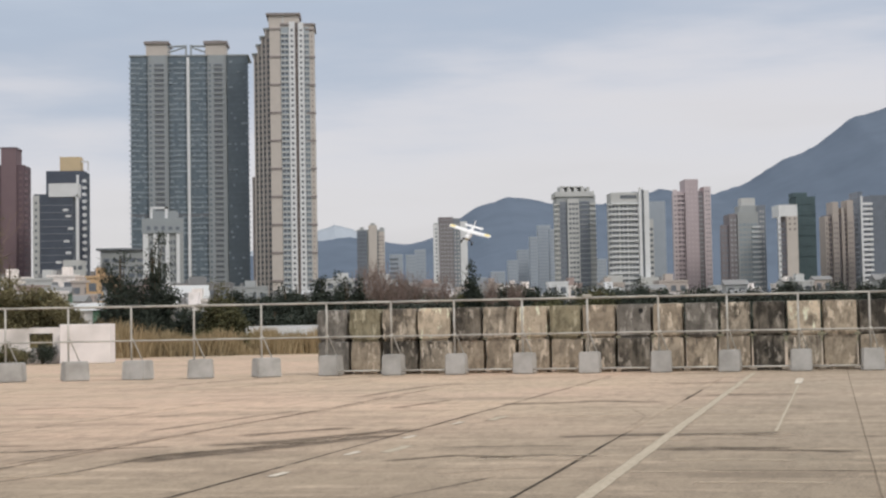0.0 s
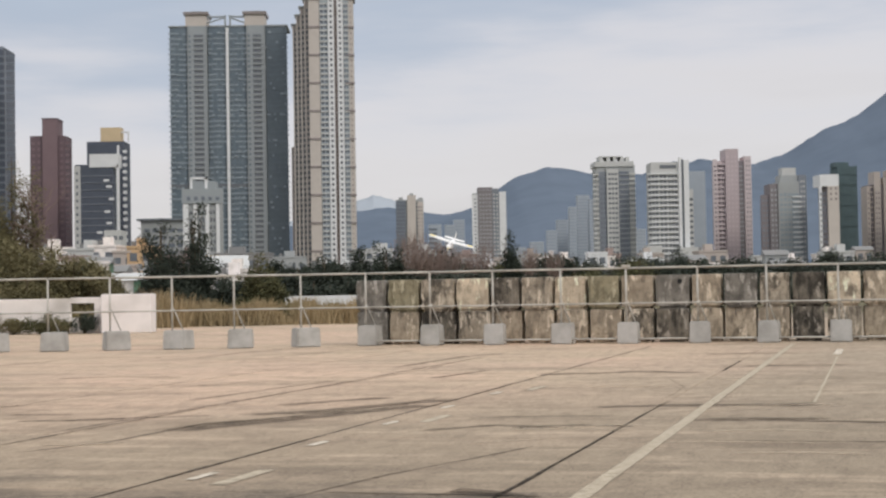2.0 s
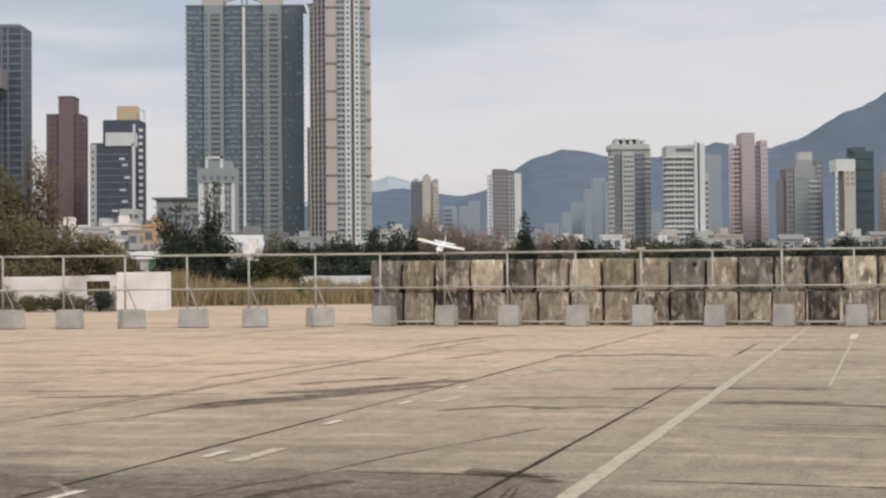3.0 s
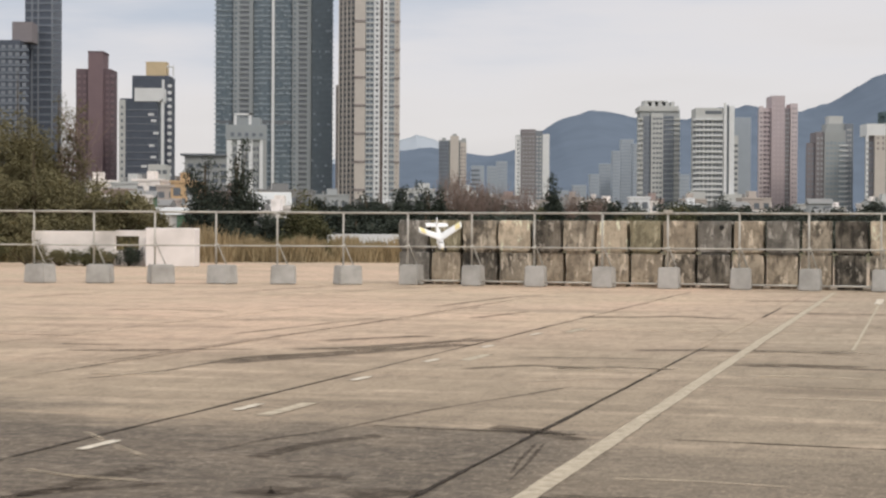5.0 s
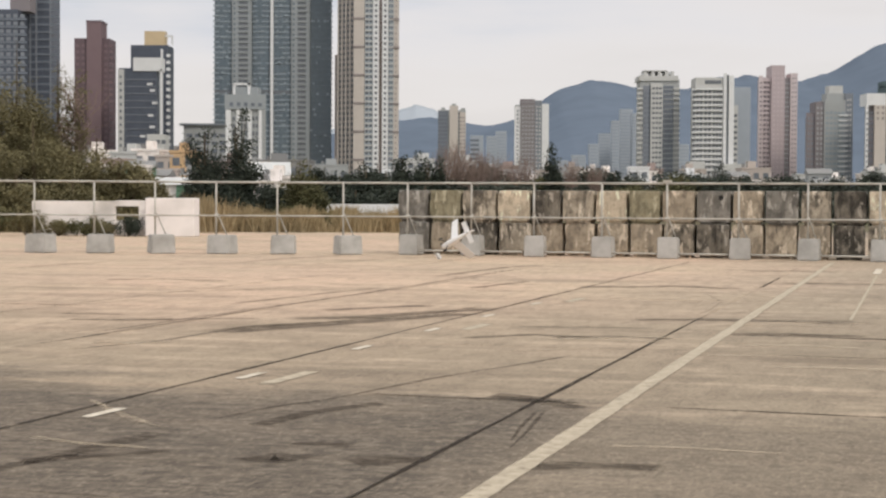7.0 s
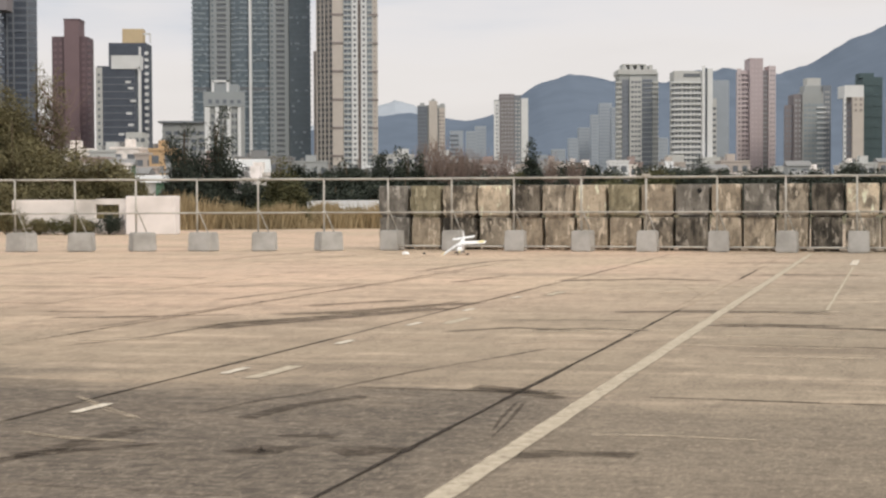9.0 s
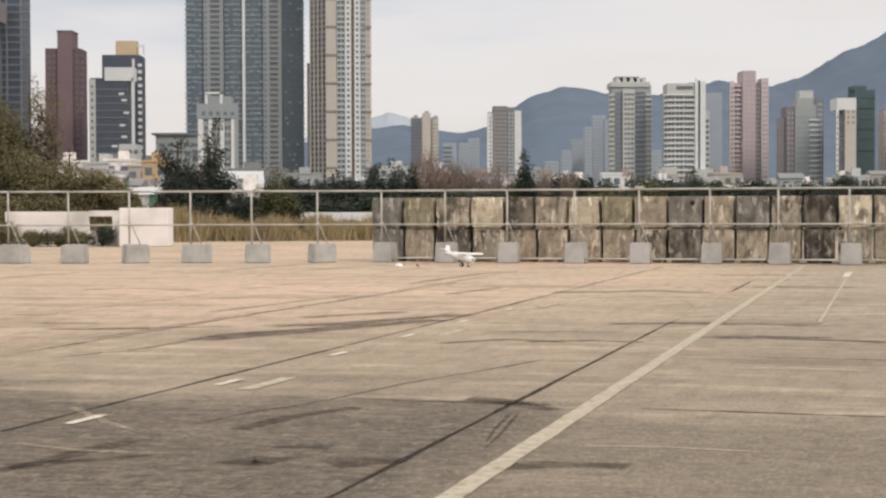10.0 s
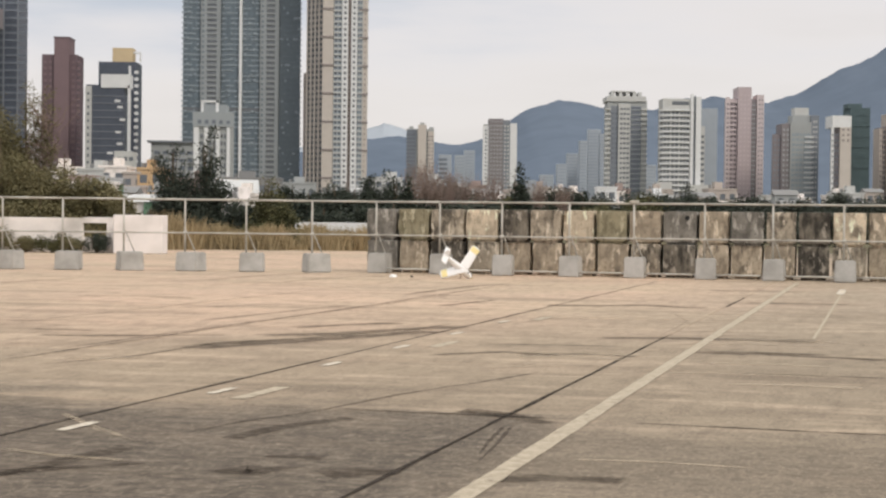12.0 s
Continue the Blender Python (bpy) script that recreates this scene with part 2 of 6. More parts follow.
M = {}
M["apron"] = concrete_apron()
M["joint"] = mat("joint_filler", (0.27, 0.22, 0.168), 0.95, 0.3, 4.0, coords="World")
M["stain_dark"] = stain_mat("dark_stain", (0.085, 0.066, 0.050), 0.33, 0.74, (2.6, 8.0))
M["stain_seam"] = stain_mat("bitumen_seam", (0.040, 0.031, 0.024), 0.27, 0.56, (4.0, 4.0))
M["stain_pale"] = stain_mat("pale_scuff", (0.58, 0.48, 0.36), 0.28, 0.9, (3.0, 9.0))
M["paint_line"] = stain_mat("worn_line_paint", (0.52, 0.45, 0.35), 0.11, 0.46, (7.0, 7.0), (0.37, 0.312, 0.238))
M["paint_dash"] = stain_mat("worn_dash_paint_film", (0.68, 0.62, 0.53), 0.11, 0.38, (7.0, 7.0), (0.48, 0.41, 0.32))
M["earth"] = mat("scrub_earth", (0.16, 0.13, 0.075), 0.95, 0.35, 0.35, second=(0.09, 0.10, 0.05), second_scale=0.2, coords="World")
M["galv"] = mat("galvanised_steel", (0.52, 0.50, 0.46), 0.6, 0.2, 6.0, metal=0.25, second=(0.40, 0.37, 0.32), second_scale=0.4)
M["foot"] = mat("cast_concrete_grey", (0.44, 0.43, 0.41), 0.9, 0.22, 5.0, bump=0.4, second=(0.34, 0.33, 0.31), second_scale=0.35, rand=0.1)
M["blk_tan"] = block_mat("block_tan", (0.49, 0.41, 0.313), (0.115, 0.098, 0.08), 0.38)
M["blk_pale"] = block_mat("block_pale", (0.70, 0.59, 0.45), (0.12, 0.10, 0.08), 0.32)
M["blk_stained"] = block_mat("block_stained", (0.47, 0.405, 0.32), (0.058, 0.051, 0.043), 0.56)
M["blk_grey"] = block_mat("block_grey", (0.27, 0.25, 0.22), (0.105, 0.097, 0.086), 0.44)
M["blk_dark"] = block_mat("block_dark", (0.25, 0.22, 0.18), (0.036, 0.033, 0.029), 0.64)
M["blk_moss"] = block_mat("block_mossy", (0.32, 0.285, 0.195), (0.15, 0.135, 0.085), 0.46)
M["plaster"] = mat("white_plaster", (0.82, 0.77, 0.75), 0.85, 0.12, 1.2, second=(0.55, 0.52, 0.49), second_scale=0.5, second_at=0.62)
M["plaster_dirty"] = mat("dirty_plaster", (0.84, 0.78, 0.74), 0.85, 0.2, 0.9, second=(0.48, 0.44, 0.40), second_scale=0.6, second_at=0.6)
M["bark"] = mat("bark", (0.10, 0.075, 0.05), 0.95, 0.3, 6.0)
M["twig"] = mat("bare_twig", (0.225, 0.168, 0.145), 0.95, 0.3, 6.0)
M["leaf_olive"] = leaf_mat("olive_leaves", (0.135, 0.121, 0.064), (0.205, 0.182, 0.098))
M["leaf_dark"] = leaf_mat("dark_green_leaves", (0.026, 0.034, 0.028), (0.062, 0.074, 0.055))
M["leaf_green"] = leaf_mat("green_leaves", (0.05, 0.056, 0.026), (0.15, 0.14, 0.07))
# greyer and paler than the dark leaves, with haze mixed into the green
M["leaf_far"] = leaf_mat("far_leaves", (0.035, 0.045, 0.038), (0.085, 0.095, 0.075))
M["grass_dry"] = leaf_mat("dry_grass_blades", (0.22, 0.165, 0.09), (0.43, 0.34, 0.205))
M["grass_green"] = leaf_mat("half_green_grass", (0.09, 0.085, 0.035), (0.34, 0.27, 0.14))
# hill colours hold the haze of the air: blue-grey near, paler far
M["mountain"] = mat("hazed_wooded_hill", (0.142, 0.176, 0.228), 1.0, 0.10, 0.02, second=(0.128, 0.160, 0.208), second_scale=0.3, spec=0.0, coords="World")
M["mountain_far"] = mat("hazed_far_hill", (0.38, 0.42, 0.47), 1.0, 0.08, 0.01, spec=0.0, coords="World")


def facade(name, color, rough=0.6, vary=0.1, scale=0.25, second=None, spec=0.3):
    return mat(name, color, rough, vary, scale, second=second, second_scale=0.2, spec=spec, coords="World")


# tower colours carry distance haze: darks lifted, contrast lowered, hues cooled
M["teal_glass"] = facade("teal_curtain_glass", (0.122, 0.160, 0.192), 0.3, 0.3, 0.35, second=(0.150, 0.190, 0.222), spec=0.5)
M["teal_dark"] = facade("dark_teal_glass", (0.112, 0.143, 0.168), 0.3, 0.25, 0.35, second=(0.13, 0.165, 0.19), spec=0.5)
M["teal_band"] = facade("pale_teal_spandrel", (0.285, 0.332, 0.366), 0.5, 0.25, 0.4)
M["grey_conc"] = facade("grey_render", (0.315, 0.342, 0.358), 0.8)
M["grey_slab"] = facade("grey_balcony", (0.285, 0.305, 0.315), 0.8)
# dark window glass, lightened in colour to hold the haze
M["shade_win"] = facade("hazed_window_glass", (0.140, 0.155, 0.175), 0.3, 0.35, 0.3, spec=0.5)
M["white_rib"] = facade("white_render", (0.70, 0.71, 0.72), 0.7)
M["cream"] = facade("cream_tile", (0.53, 0.485, 0.445), 0.7)
M["brown_tile"] = facade("mauve_brown_tile", (0.265, 0.235, 0.228), 0.7)
M["pale_tile"] = facade("pale_tile", (0.52, 0.525, 0.515), 0.7)
M["maroon"] = facade("maroon_tile", (0.150, 0.108, 0.122), 0.7)
M["maroon_light"] = facade("maroon_light_tile", (0.205, 0.145, 0.157), 0.7)
M["navy_glass"] = facade("navy_glass", (0.085, 0.098, 0.127), 0.3, 0.3, 0.3)
M["blue_dark"] = facade("hazed_blue_grey_glass", (0.150, 0.172, 0.207), 0.35, 0.25, 0.3, spec=0.5)
M["blue_band"] = facade("blue_grey_band", (0.215, 0.235, 0.268), 0.6)
M["yellow_box"] = facade("yellow_panel", (0.58, 0.46, 0.30), 0.7)
M["pink"] = facade("pink_tile", (0.475, 0.40, 0.412), 0.7)
M["pink_light"] = facade("pink_pale_tile", (0.57, 0.495, 0.50), 0.7)
M["green_net"] = facade("green_scaffold_net", (0.092, 0.130, 0.140), 0.9, 0.2, 0.3)
# render and band paled towards the hills: haze painted into both
M["haze_tower"] = facade("hazed_render", (0.345, 0.385, 0.435), 0.8)
M["haze_band"] = facade("hazed_band", (0.30, 0.338, 0.388), 0.8)
M["slot_dark"] = facade("dark_brown_recess", (0.150, 0.125, 0.118), 0.7)
M["flank_tile"] = facade("greyish_cream_tile", (0.40, 0.372, 0.352), 0.7)
M["blue_bay"] = facade("pale_blue_bay", (0.36, 0.40, 0.425), 0.6)
M["beige_wall"] = facade("beige_render", (0.455, 0.402, 0.365), 0.8)
M["brown_wall"] = facade("brown_render", (0.235, 0.213, 0.226), 0.8)
M["stone_grey"] = facade("stone_grey_render", (0.36, 0.375, 0.378), 0.8)
M["orange_wall"] = facade("orange_render", (0.56, 0.39, 0.23), 0.8)
M["salmon_wall"] = facade("salmon_render", (0.34, 0.27, 0.25), 0.8)
M["green_wall"] = facade("green_sheet", (0.12, 0.22, 0.15), 0.7)
M["white_roof"] = facade("white_metal_roof", (0.56, 0.57, 0.57), 0.5)
M["roof_grey"] = facade("grey_roof", (0.25, 0.25, 0.25), 0.8)
M["foam_white"] = mat("white_foam", (0.86, 0.86, 0.86), 0.5, 0.05, 6.0)
M["foam_yellow"] = mat("yellow_film", (0.84, 0.72, 0.36), 0.45, 0.06, 6.0)
M["rubber"] = mat("black_rubber", (0.02, 0.02, 0.02), 0.7, 0.2, 20.0)
M["dark_plastic"] = mat("dark_plastic", (0.04, 0.04, 0.045), 0.4, 0.1, 10.0)


# ---------- mesh helpers ----------
def part(name, bm, material, parent=None, label="", smooth=False):
    me = bpy.data.meshes.new(name)
    bm.to_mesh(me)
    bm.free()
    me.materials.append(M[material])
    if smooth:
        for p in me.polygons:
            p.use_smooth = True
    ob = new(name, me)
    ob.parent = parent
    if label:
        tagged(ob, label)
    return ob


def boxes(items, bevel=0.0):
    """One bmesh with an upright box for each (x0, x1, y0, y1, z0, z1)."""
    bm = bmesh.new()
    for x0, x1, y0, y1, z0, z1 in items:
        v = [bm.verts.new(c) for c in ((x0, y0, z0), (x1, y0, z0), (x1, y1, z0), (x0, y1, z0), (x0, y0, z1), (x1, y0, z1), (x1, y1, z1), (x0, y1, z1))]
        for f in ((0, 3, 2, 1), (4, 5, 6, 7), (0, 1, 5, 4), (1, 2, 6, 5), (2, 3, 7, 6), (3, 0, 4, 7)):
            bm.faces.new([v[i] for i in f])
    if bevel:
        bmesh.ops.bevel(bm, geom=bm.edges[:], offset=bevel, segments=1, affect="EDGES")
    return bm


def rods(items, seg=8):
    """One bmesh with a tapered rod for each (p0, p1, r0, r1)."""
    bm = bmesh.new()
    for p0, p1, r0, r1 in items:
        p0, p1 = Vector(p0), Vector(p1)
        q = (p1 - p0).to_track_quat("Z", "Y")
        ring = []
        for p, r in ((p0, r0), (p1, r1)):
            ring.append([bm.verts.new(p + q @ Vector((r * math.cos(2 * math.pi * k / seg), r * math.sin(2 * math.pi * k / seg), 0))) for k in range(seg)])
        for k in range(seg):
            bm.faces.new((ring[0][k], ring[0][(k + 1) % seg], ring[1][(k + 1) % seg], ring[1][k]))
        bm.faces.new(ring[0][::-1])
        bm.faces.new(ring[1])
    return bm


def loft(sections):
    """A closed skin through rings of points of equal count."""
    bm = bmesh.new()
    rings = [[bm.verts.new(p) for p in s] for s in sections]
    k = len(rings[0])
    for a, b in zip(rings, rings[1:]):
        for i in range(k):
            bm.faces.new((a[i], a[(i + 1) % k], b[(i + 1) % k], b[i]))
    bm.faces.new(rings[0][::-1])
    bm.faces.new(rings[-1])
    bmesh.ops.recalc_face_normals(bm, faces=bm.faces[:])
    return bm


def empty(name, x=0, y=0, z=0, rz=0):
    ob = new(name)
    ob.empty_display_size = 0.3
    ob.matrix_world = pose(x, y, z, 0, 0, rz)
    return ob


def quads_mesh(name, centers, right, up, material):
    """Many small leaves, each a four-cornered blade with its own edges."""
    c, r, u = (np.asarray(v, dtype=float) for v in (centers, right, up))
    n = len(c)
    verts = np.stack([c - r, c + u * 0.55 - r * 0.1, c + r, c - u * 0.55 + r * 0.1], 1).reshape(-1, 3)
    me = bpy.data.meshes.new(name)
    me.from_pydata(verts.tolist(), [], np.arange(4 * n).reshape(n, 4).tolist())
    me.materials.append(M[material])
    return me


# ---------- ground ----------
ground = tagged(part("ground", boxes([(-5200, 5200, -400, 5600, -0.6, -0.06)]), "earth"), "scrubby earth reaching out to the hills", "ground", kind="structure")
U = Vector((0.2991, 0.9542, 0))
N = Vector((0.9542, -0.2991, 0))


def apron_point(s, q, z=0.0):
    """A point of the apron: s across the slab lanes, q along them."""
    return (s * N.x + q * U.x, s * N.y + q * U.y, z)


GRID = pose(0, 0, 0, 0, 0, -17.4)
apron = tagged(part("apron", boxes([(-64, 60, -14, 96, -0.055, -0.012)]), "joint"), "old concrete apron with dark joint filler between slabs", "apron", kind="structure")
apron.matrix_world = GRID

# ---------- far hills ----------
RIDGE = [(-26, .030), (-12, .034), (-4, .046), (-1.52, .0560), (-1.0, .0565), (-.37, .0572), (.68, .055), (1.42, .0525), (2.38, .0552), (3.03, .0579), (3.78, .0678), (4.32, .075), (4.97, .0797),
         (5.61, .0828), (6.45, .0811), (7.3, .0778), (8.14, .0783), (9.19, .0772), (10.25, .0844), (11.3, .087), (11.81, .085), (13.36, .0834), (14.19, .088), (15.63, .1015),
         (16.66, .1114), (17.68, .1235), (18.48, .1328), (19.5, .1385), (21, .142), (24, .137), (28, .12)]


def hill(name, ridge, dist, depth, material, label):
    bm = bmesh.new()
    az = np.linspace(ridge[0][0], ridge[-1][0], 420)
    sl = np.interp(az, [r[0] for r in ridge], [r[1] for r in ridge])
    rows = []
    for k in range(22):
        v = k / 21
        d = dist - depth * (1 - v)
        shape = v ** 1.15
        row = []
        for a, s in zip(az, sl):
            x = dist * math.tan(radians(a)) * (0.82 + 0.18 * v)
            n = noise.fractal(Vector((x * 0.0035, d * 0.0035, 3.1)), 1.0, 2.0, 5)
            z = s * dist * shape + n * 38 * v * (1 - v) * 2 + (n * 5 + 9 * noise.fractal(Vector((x * 0.012, 0.0, 7.7)), 1.0, 2.0, 4)) * (v > 0.94)
            row.append(bm.verts.new((x, d, z - 4 * (1 - v))))
        rows.append(row)
    rows.append([bm.verts.new((p.co.x, p.co.y + depth * 0.4, -5)) for p in rows[-1]])
    for a, b in zip(rows, rows[1:]):
        for i in range(len(a) - 1):
            bm.faces.new((a[i], a[i + 1], b[i + 1], b[i]))
    return tagged(part(name, bm, material, smooth=True), label, "hill", kind="structure")


hill("hill_wooded", RIDGE, 3700, 1500, "mountain", "wooded hills with blue-grey distance haze put into their colour")
hill("hill_distant", [(-8, .035), (-2.2, .056), (-1.5, .0625), (-.9, .066), (-.2, .062), (.6, .054), (4, .04)], 4500, 500, "mountain_far", "far ridge behind the nearer hills, paled by haze in its colour")


# ---------- towers ----------
def slabs(root, name, x0, x1, y, z0, z1, step, thick, proud, material, label="", skip=0.0):
    """Storey bands across a facade, every step metres."""
    it = []
    z = z0
    while z < z1 - thick:
        if random.random() >= skip:
            it.append((x0, x1, y - proud * random.uniform(0.8, 1.2), y + 0.2, z, z + thick))
        z += step
    if it:
        tagged(part(name, boxes(it), material, root, label), kind="stuff")


def window_columns(root, x0, x1, count, y, z0, z1, step, wide, tall, material="shade_win", lit=0.0):
    """Columns of windows, one mesh a column, each window set in a shallow frame."""
    w = (x1 - x0) / count
    for k in range(count):
        cx = x0 + (k + 0.5) * w
        it, z = [], z0
        while z < z1 - tall:
            it.append((cx - w * wide / 2, cx + w * wide / 2, y - 0.12, y + 0.2, z, z + tall * random.uniform(0.85, 1.1)))
            z += step
        if it:
            tagged(part("window_column", boxes(it), material, root), kind="stuff")


def tower(name, label, x0, x1, y, depth, h, material, cat="tower block"):
    root = tagged(empty(name, (x0 + x1) / 2, y, 0), label, cat)
    depth = min(depth, 16)
    a, b = x0 + max(0, depth * x0 / y) * 0.9, x1 + min(0, depth * x1 / y) * 0.9
    part("wall", boxes([(a - (x0 + x1) / 2, b - (x0 + x1) / 2, 0, depth, 0, h)]), material, root)
    return root, (x0 + x1) / 2


def panel(root, name, c, x0, x1, z0, z1, proud, material, label="", back=0.3):
    return part(name, boxes([(x0 - c, x1 - c, -proud, back, z0, z1)]), material, root, label)


def teal_towers():
    root, c = tower("twin_tower", "pair of joined teal-glass residential towers with grey bays", -132.6, -63.9, 900, 26, 161.0, "teal_glass")
    for a, b in ((-132.4, -122.2), (-110.2, -99.7), (-97.7, -87.5)):
        m = (a + b) / 2
        for x0, x1, skip in ((a, a + 2.6, 0.1), (a + 2.9, m, 0.3), (m, b - 2.9, 0.35), (b - 2.6, b, 0.12)):
            slabs(root, "spandrel", x0 - c, x1 - c, 0, 4 + random.uniform(0, 0.5), 159, 3.05, 0.8, 0.32, "teal_band", skip=skip)
        window_columns(root, a - c, b - c, 4, 0, 5.2, 158, 3.05, 0.5, 1.5, "teal_dark")
        # raised darker strip: a recess's shade given as colour
        panel(root, "seam", c, b - 0.9, b + 0.1, 2, 160.6, 0.3, "teal_dark", "darker vertical strip put in for the shade of a recess")
    panel(root, "glazing", c, -76.2, -63.8, 2, 160.6, 0.12, "teal_dark", "darker glazed wing")
    slabs(root, "spandrel", -76.0 - c, -64.0 - c, -0.12, 4, 159, 3.05, 0.35, 0.1, "teal_glass", skip=0.15)
    # solid dark band painted as the shade inside an open refuge floor
    panel(root, "refuge_floor", c, -132.5, -76.4, 66.0, 68.2, 0.45, "shade_win", "dark band with an open refuge floor's shade in its colour")
    # random pale boxes; the brightness of lit windows is put into their colour
    pale = []
    for k in range(230):
        x, z = random.uniform(-132, -65) - c, 4.6 + 3.05 * random.randrange(51)
        pale.append((x, x + random.uniform(0.8, 1.8), -0.4 - 0.002 * k, 0.1, z, z + 1.1))
    tagged(part("curtained_window", boxes(pale), "teal_band", root), kind="stuff")
    for a, b in ((-122.0, -110.4), (-87.3, -76.3)):
        panel(root, "bay", c, a, b, 0, 161.5, 1.6, "grey_conc", "projecting grey bay")
        slabs(root, "balcony", a + 3.6 - c, b - 2.2 - c, -1.6, 4, 156, 3.05, 1.2, 0.6, "grey_slab")
        window_columns(root, a + 3.6 - c, b - 2.2 - c, 1, -1.62, 5.3, 157, 3.05, 0.95, 1.6)
        window_columns(root, a + 0.3 - c, a + 2.4 - c, 1, -1.62, 5.3, 157, 3.05, 0.5, 1.4, "teal_glass")
        part("crown", boxes([(a - 1.2 - c, b - 0.3 - c, -1.2, 14, 161.5, 168.2)]), "cream", root, "stone-clad plant room")
        part("crown_roof", boxes([(a - 2.2 - c, b + 0.6 - c, -2.2, 17, 168.2, 169.8)]), "brown_tile", root)
        part("machine_room", boxes([(a + 2 - c, b - 3 - c, 3, 12, 169.8, 171.0)]), "grey_conc", root)
    for a, b in ((-133.4, -131.4), (-65.6, -63.2)):
        slabs(root, "balcony", a - c, b - c, 0, 4.4, 159, 3.05, 0.8, 0.6, "teal_band" if a < -100 else "teal_glass")
    for a, b in ((-122.0, -121.2), (-111.2, -110.4), (-87.3, -86.5), (-77.1, -76.3)):
        panel(root, "pilaster", c, a, b, 0, 161.5, 1.9, "grey_slab", "grey pilaster")
    panel(root, "rib", c, -99.5, -97.9, 0, 160.2, 2.0, "white_rib", "white rib between the towers")
    for x in (-100.5, -97.6):
        part("frame_post", boxes([(x - c, x + 1.0 - c, 0, 1.5, 161, 168.0)]), "grey_conc", root)
    for a, b, s in ((-110.6, -99.5, 1), (-97.6, -88.6, -1)):
        part("frame_beam", rods([((a - c, 0.8, 167.0 if s > 0 else 167.4), (b - c, 0.8, 167.4 if s > 0 else 167.0), 0.6, 0.6)], 6), "grey_conc", root)
        part("frame_brace", rods([((a - c, 0.8, 163.5 if s > 0 else 166.9), (b - c, 0.8, 166.9 if s > 0 else 163.5), 0.5, 0.5)], 6), "grey_conc", root)
    part("parapet", boxes([(-133.2 - c, -63.3 - c, -0.5, 26, 161.0, 161.9)]), "grey_slab", root)


def cream_tower():
    root, c = tower("cream_tower", "slender cream-tiled residential tower with stepped flank and dark central slot", -49.1, -23.4, 870, 26, 173.0, "cream")
    for k, (a, top) in enumerate(((-58.9, 157.5), (-56.6, 162.5), (-54.2, 166.8), (-51.8, 171.0))):
        part("flank", boxes([(a - c, a + 2.6 - c, 9 - 2.2 * k, 26, 0, top)]), "flank_tile", root, "stepped greyish-cream flank")
        part("flank_rib", boxes([(a - c, a + 0.7 - c, 8.4 - 2.2 * k, 20, 0, top)]), "cream", root)
        part("flank_cap", boxes([(a - 0.9 - c, a + 2.4 - c, 8 - 2.2 * k, 20, top, top + 1.1)]), "grey_slab", root)
        window_columns(root, a + 0.8 - c, a + 2.5 - c, 1, 9 - 2.2 * k, 6, top - 3, 3.1, 0.7, 1.7)
    panel(root, "pier", c, -49.0, -43.0, 0, 171.0, 1.6, "cream", "plain cream pier")
    for z in range(10, 172, 16):
        panel(root, "string_course", c, -49.3, -42.7, z, z + 1.3, 1.9, "brown_tile")
        panel(root, "string_course", c, -28.6, -23.2, z, z + 1.1, 0.6, "brown_tile")
    panel(root, "glazed_bay", c, -42.8, -38.0, 0, 172.0, 0.9, "blue_bay", "bluish window bay")
    panel(root, "glazed_bay", c, -29.5, -26.4, 0, 172.0, 0.5, "blue_bay", "bluish window bay")
    window_columns(root, -42.6 - c, -38.2 - c, 2, -0.9, 5, 170, 3.1, 0.62, 1.8, "blue_dark")
    panel(root, "window_pier", c, -38.0, -34.6, 0, 175.0, 1.7, "white_rib", "white tiled window strip")
    window_columns(root, -37.6 - c, -35.0 - c, 1, -1.7, 5, 173, 3.1, 0.5, 1.4)
    panel(root, "slot", c, -34.6, -32.9, 0, 174.5, 1.1, "slot_dark", "dark recessed slot")
    panel(root, "window_pier", c, -32.9, -29.6, 0, 174.5, 1.7, "white_rib", "white tiled window strip")
    window_columns(root, -32.4 - c, -30.0 - c, 1, -1.7, 5, 173, 3.1, 0.5, 1.4)
    window_columns(root, -29.4 - c, -26.6 - c, 2, -0.5, 5, 170, 3.1, 0.6, 1.5, "blue_dark")
    slabs(root, "sill", -42.8 - c, -38.0 - c, -0.9, 6.6, 170, 3.1, 0.7, 0.5, "pale_tile")
    slabs(root, "sill", -29.5 - c, -26.5 - c, -0.5, 6.6, 170, 3.1, 0.5, 0.3, "pale_tile")
    window_columns(root, -26.3 - c, -23.8 - c, 1, 0, 5, 170, 3.1, 0.22, 1.0, "brown_tile")
    part("crown", boxes([(-49.6 - c, -32.4 - c, 0.5, 18, 173, 179.0)]), "cream", root, "cream plant room on the roof")
    part("crown_roof", boxes([(-51.0 - c, -31.4 - c, -0.8, 19, 179.0, 180.3)]), "brown_tile", root)
    part("crown_rib", boxes([(-42.0 - c, -41.0 - c, 0.2, 0.6, 173, 179.0)]), "pale_tile", root)
    part("parapet", boxes([(-43 - c, -23.0 - c, -0.6, 26, 173.0, 174.2)]), "brown_tile", root)


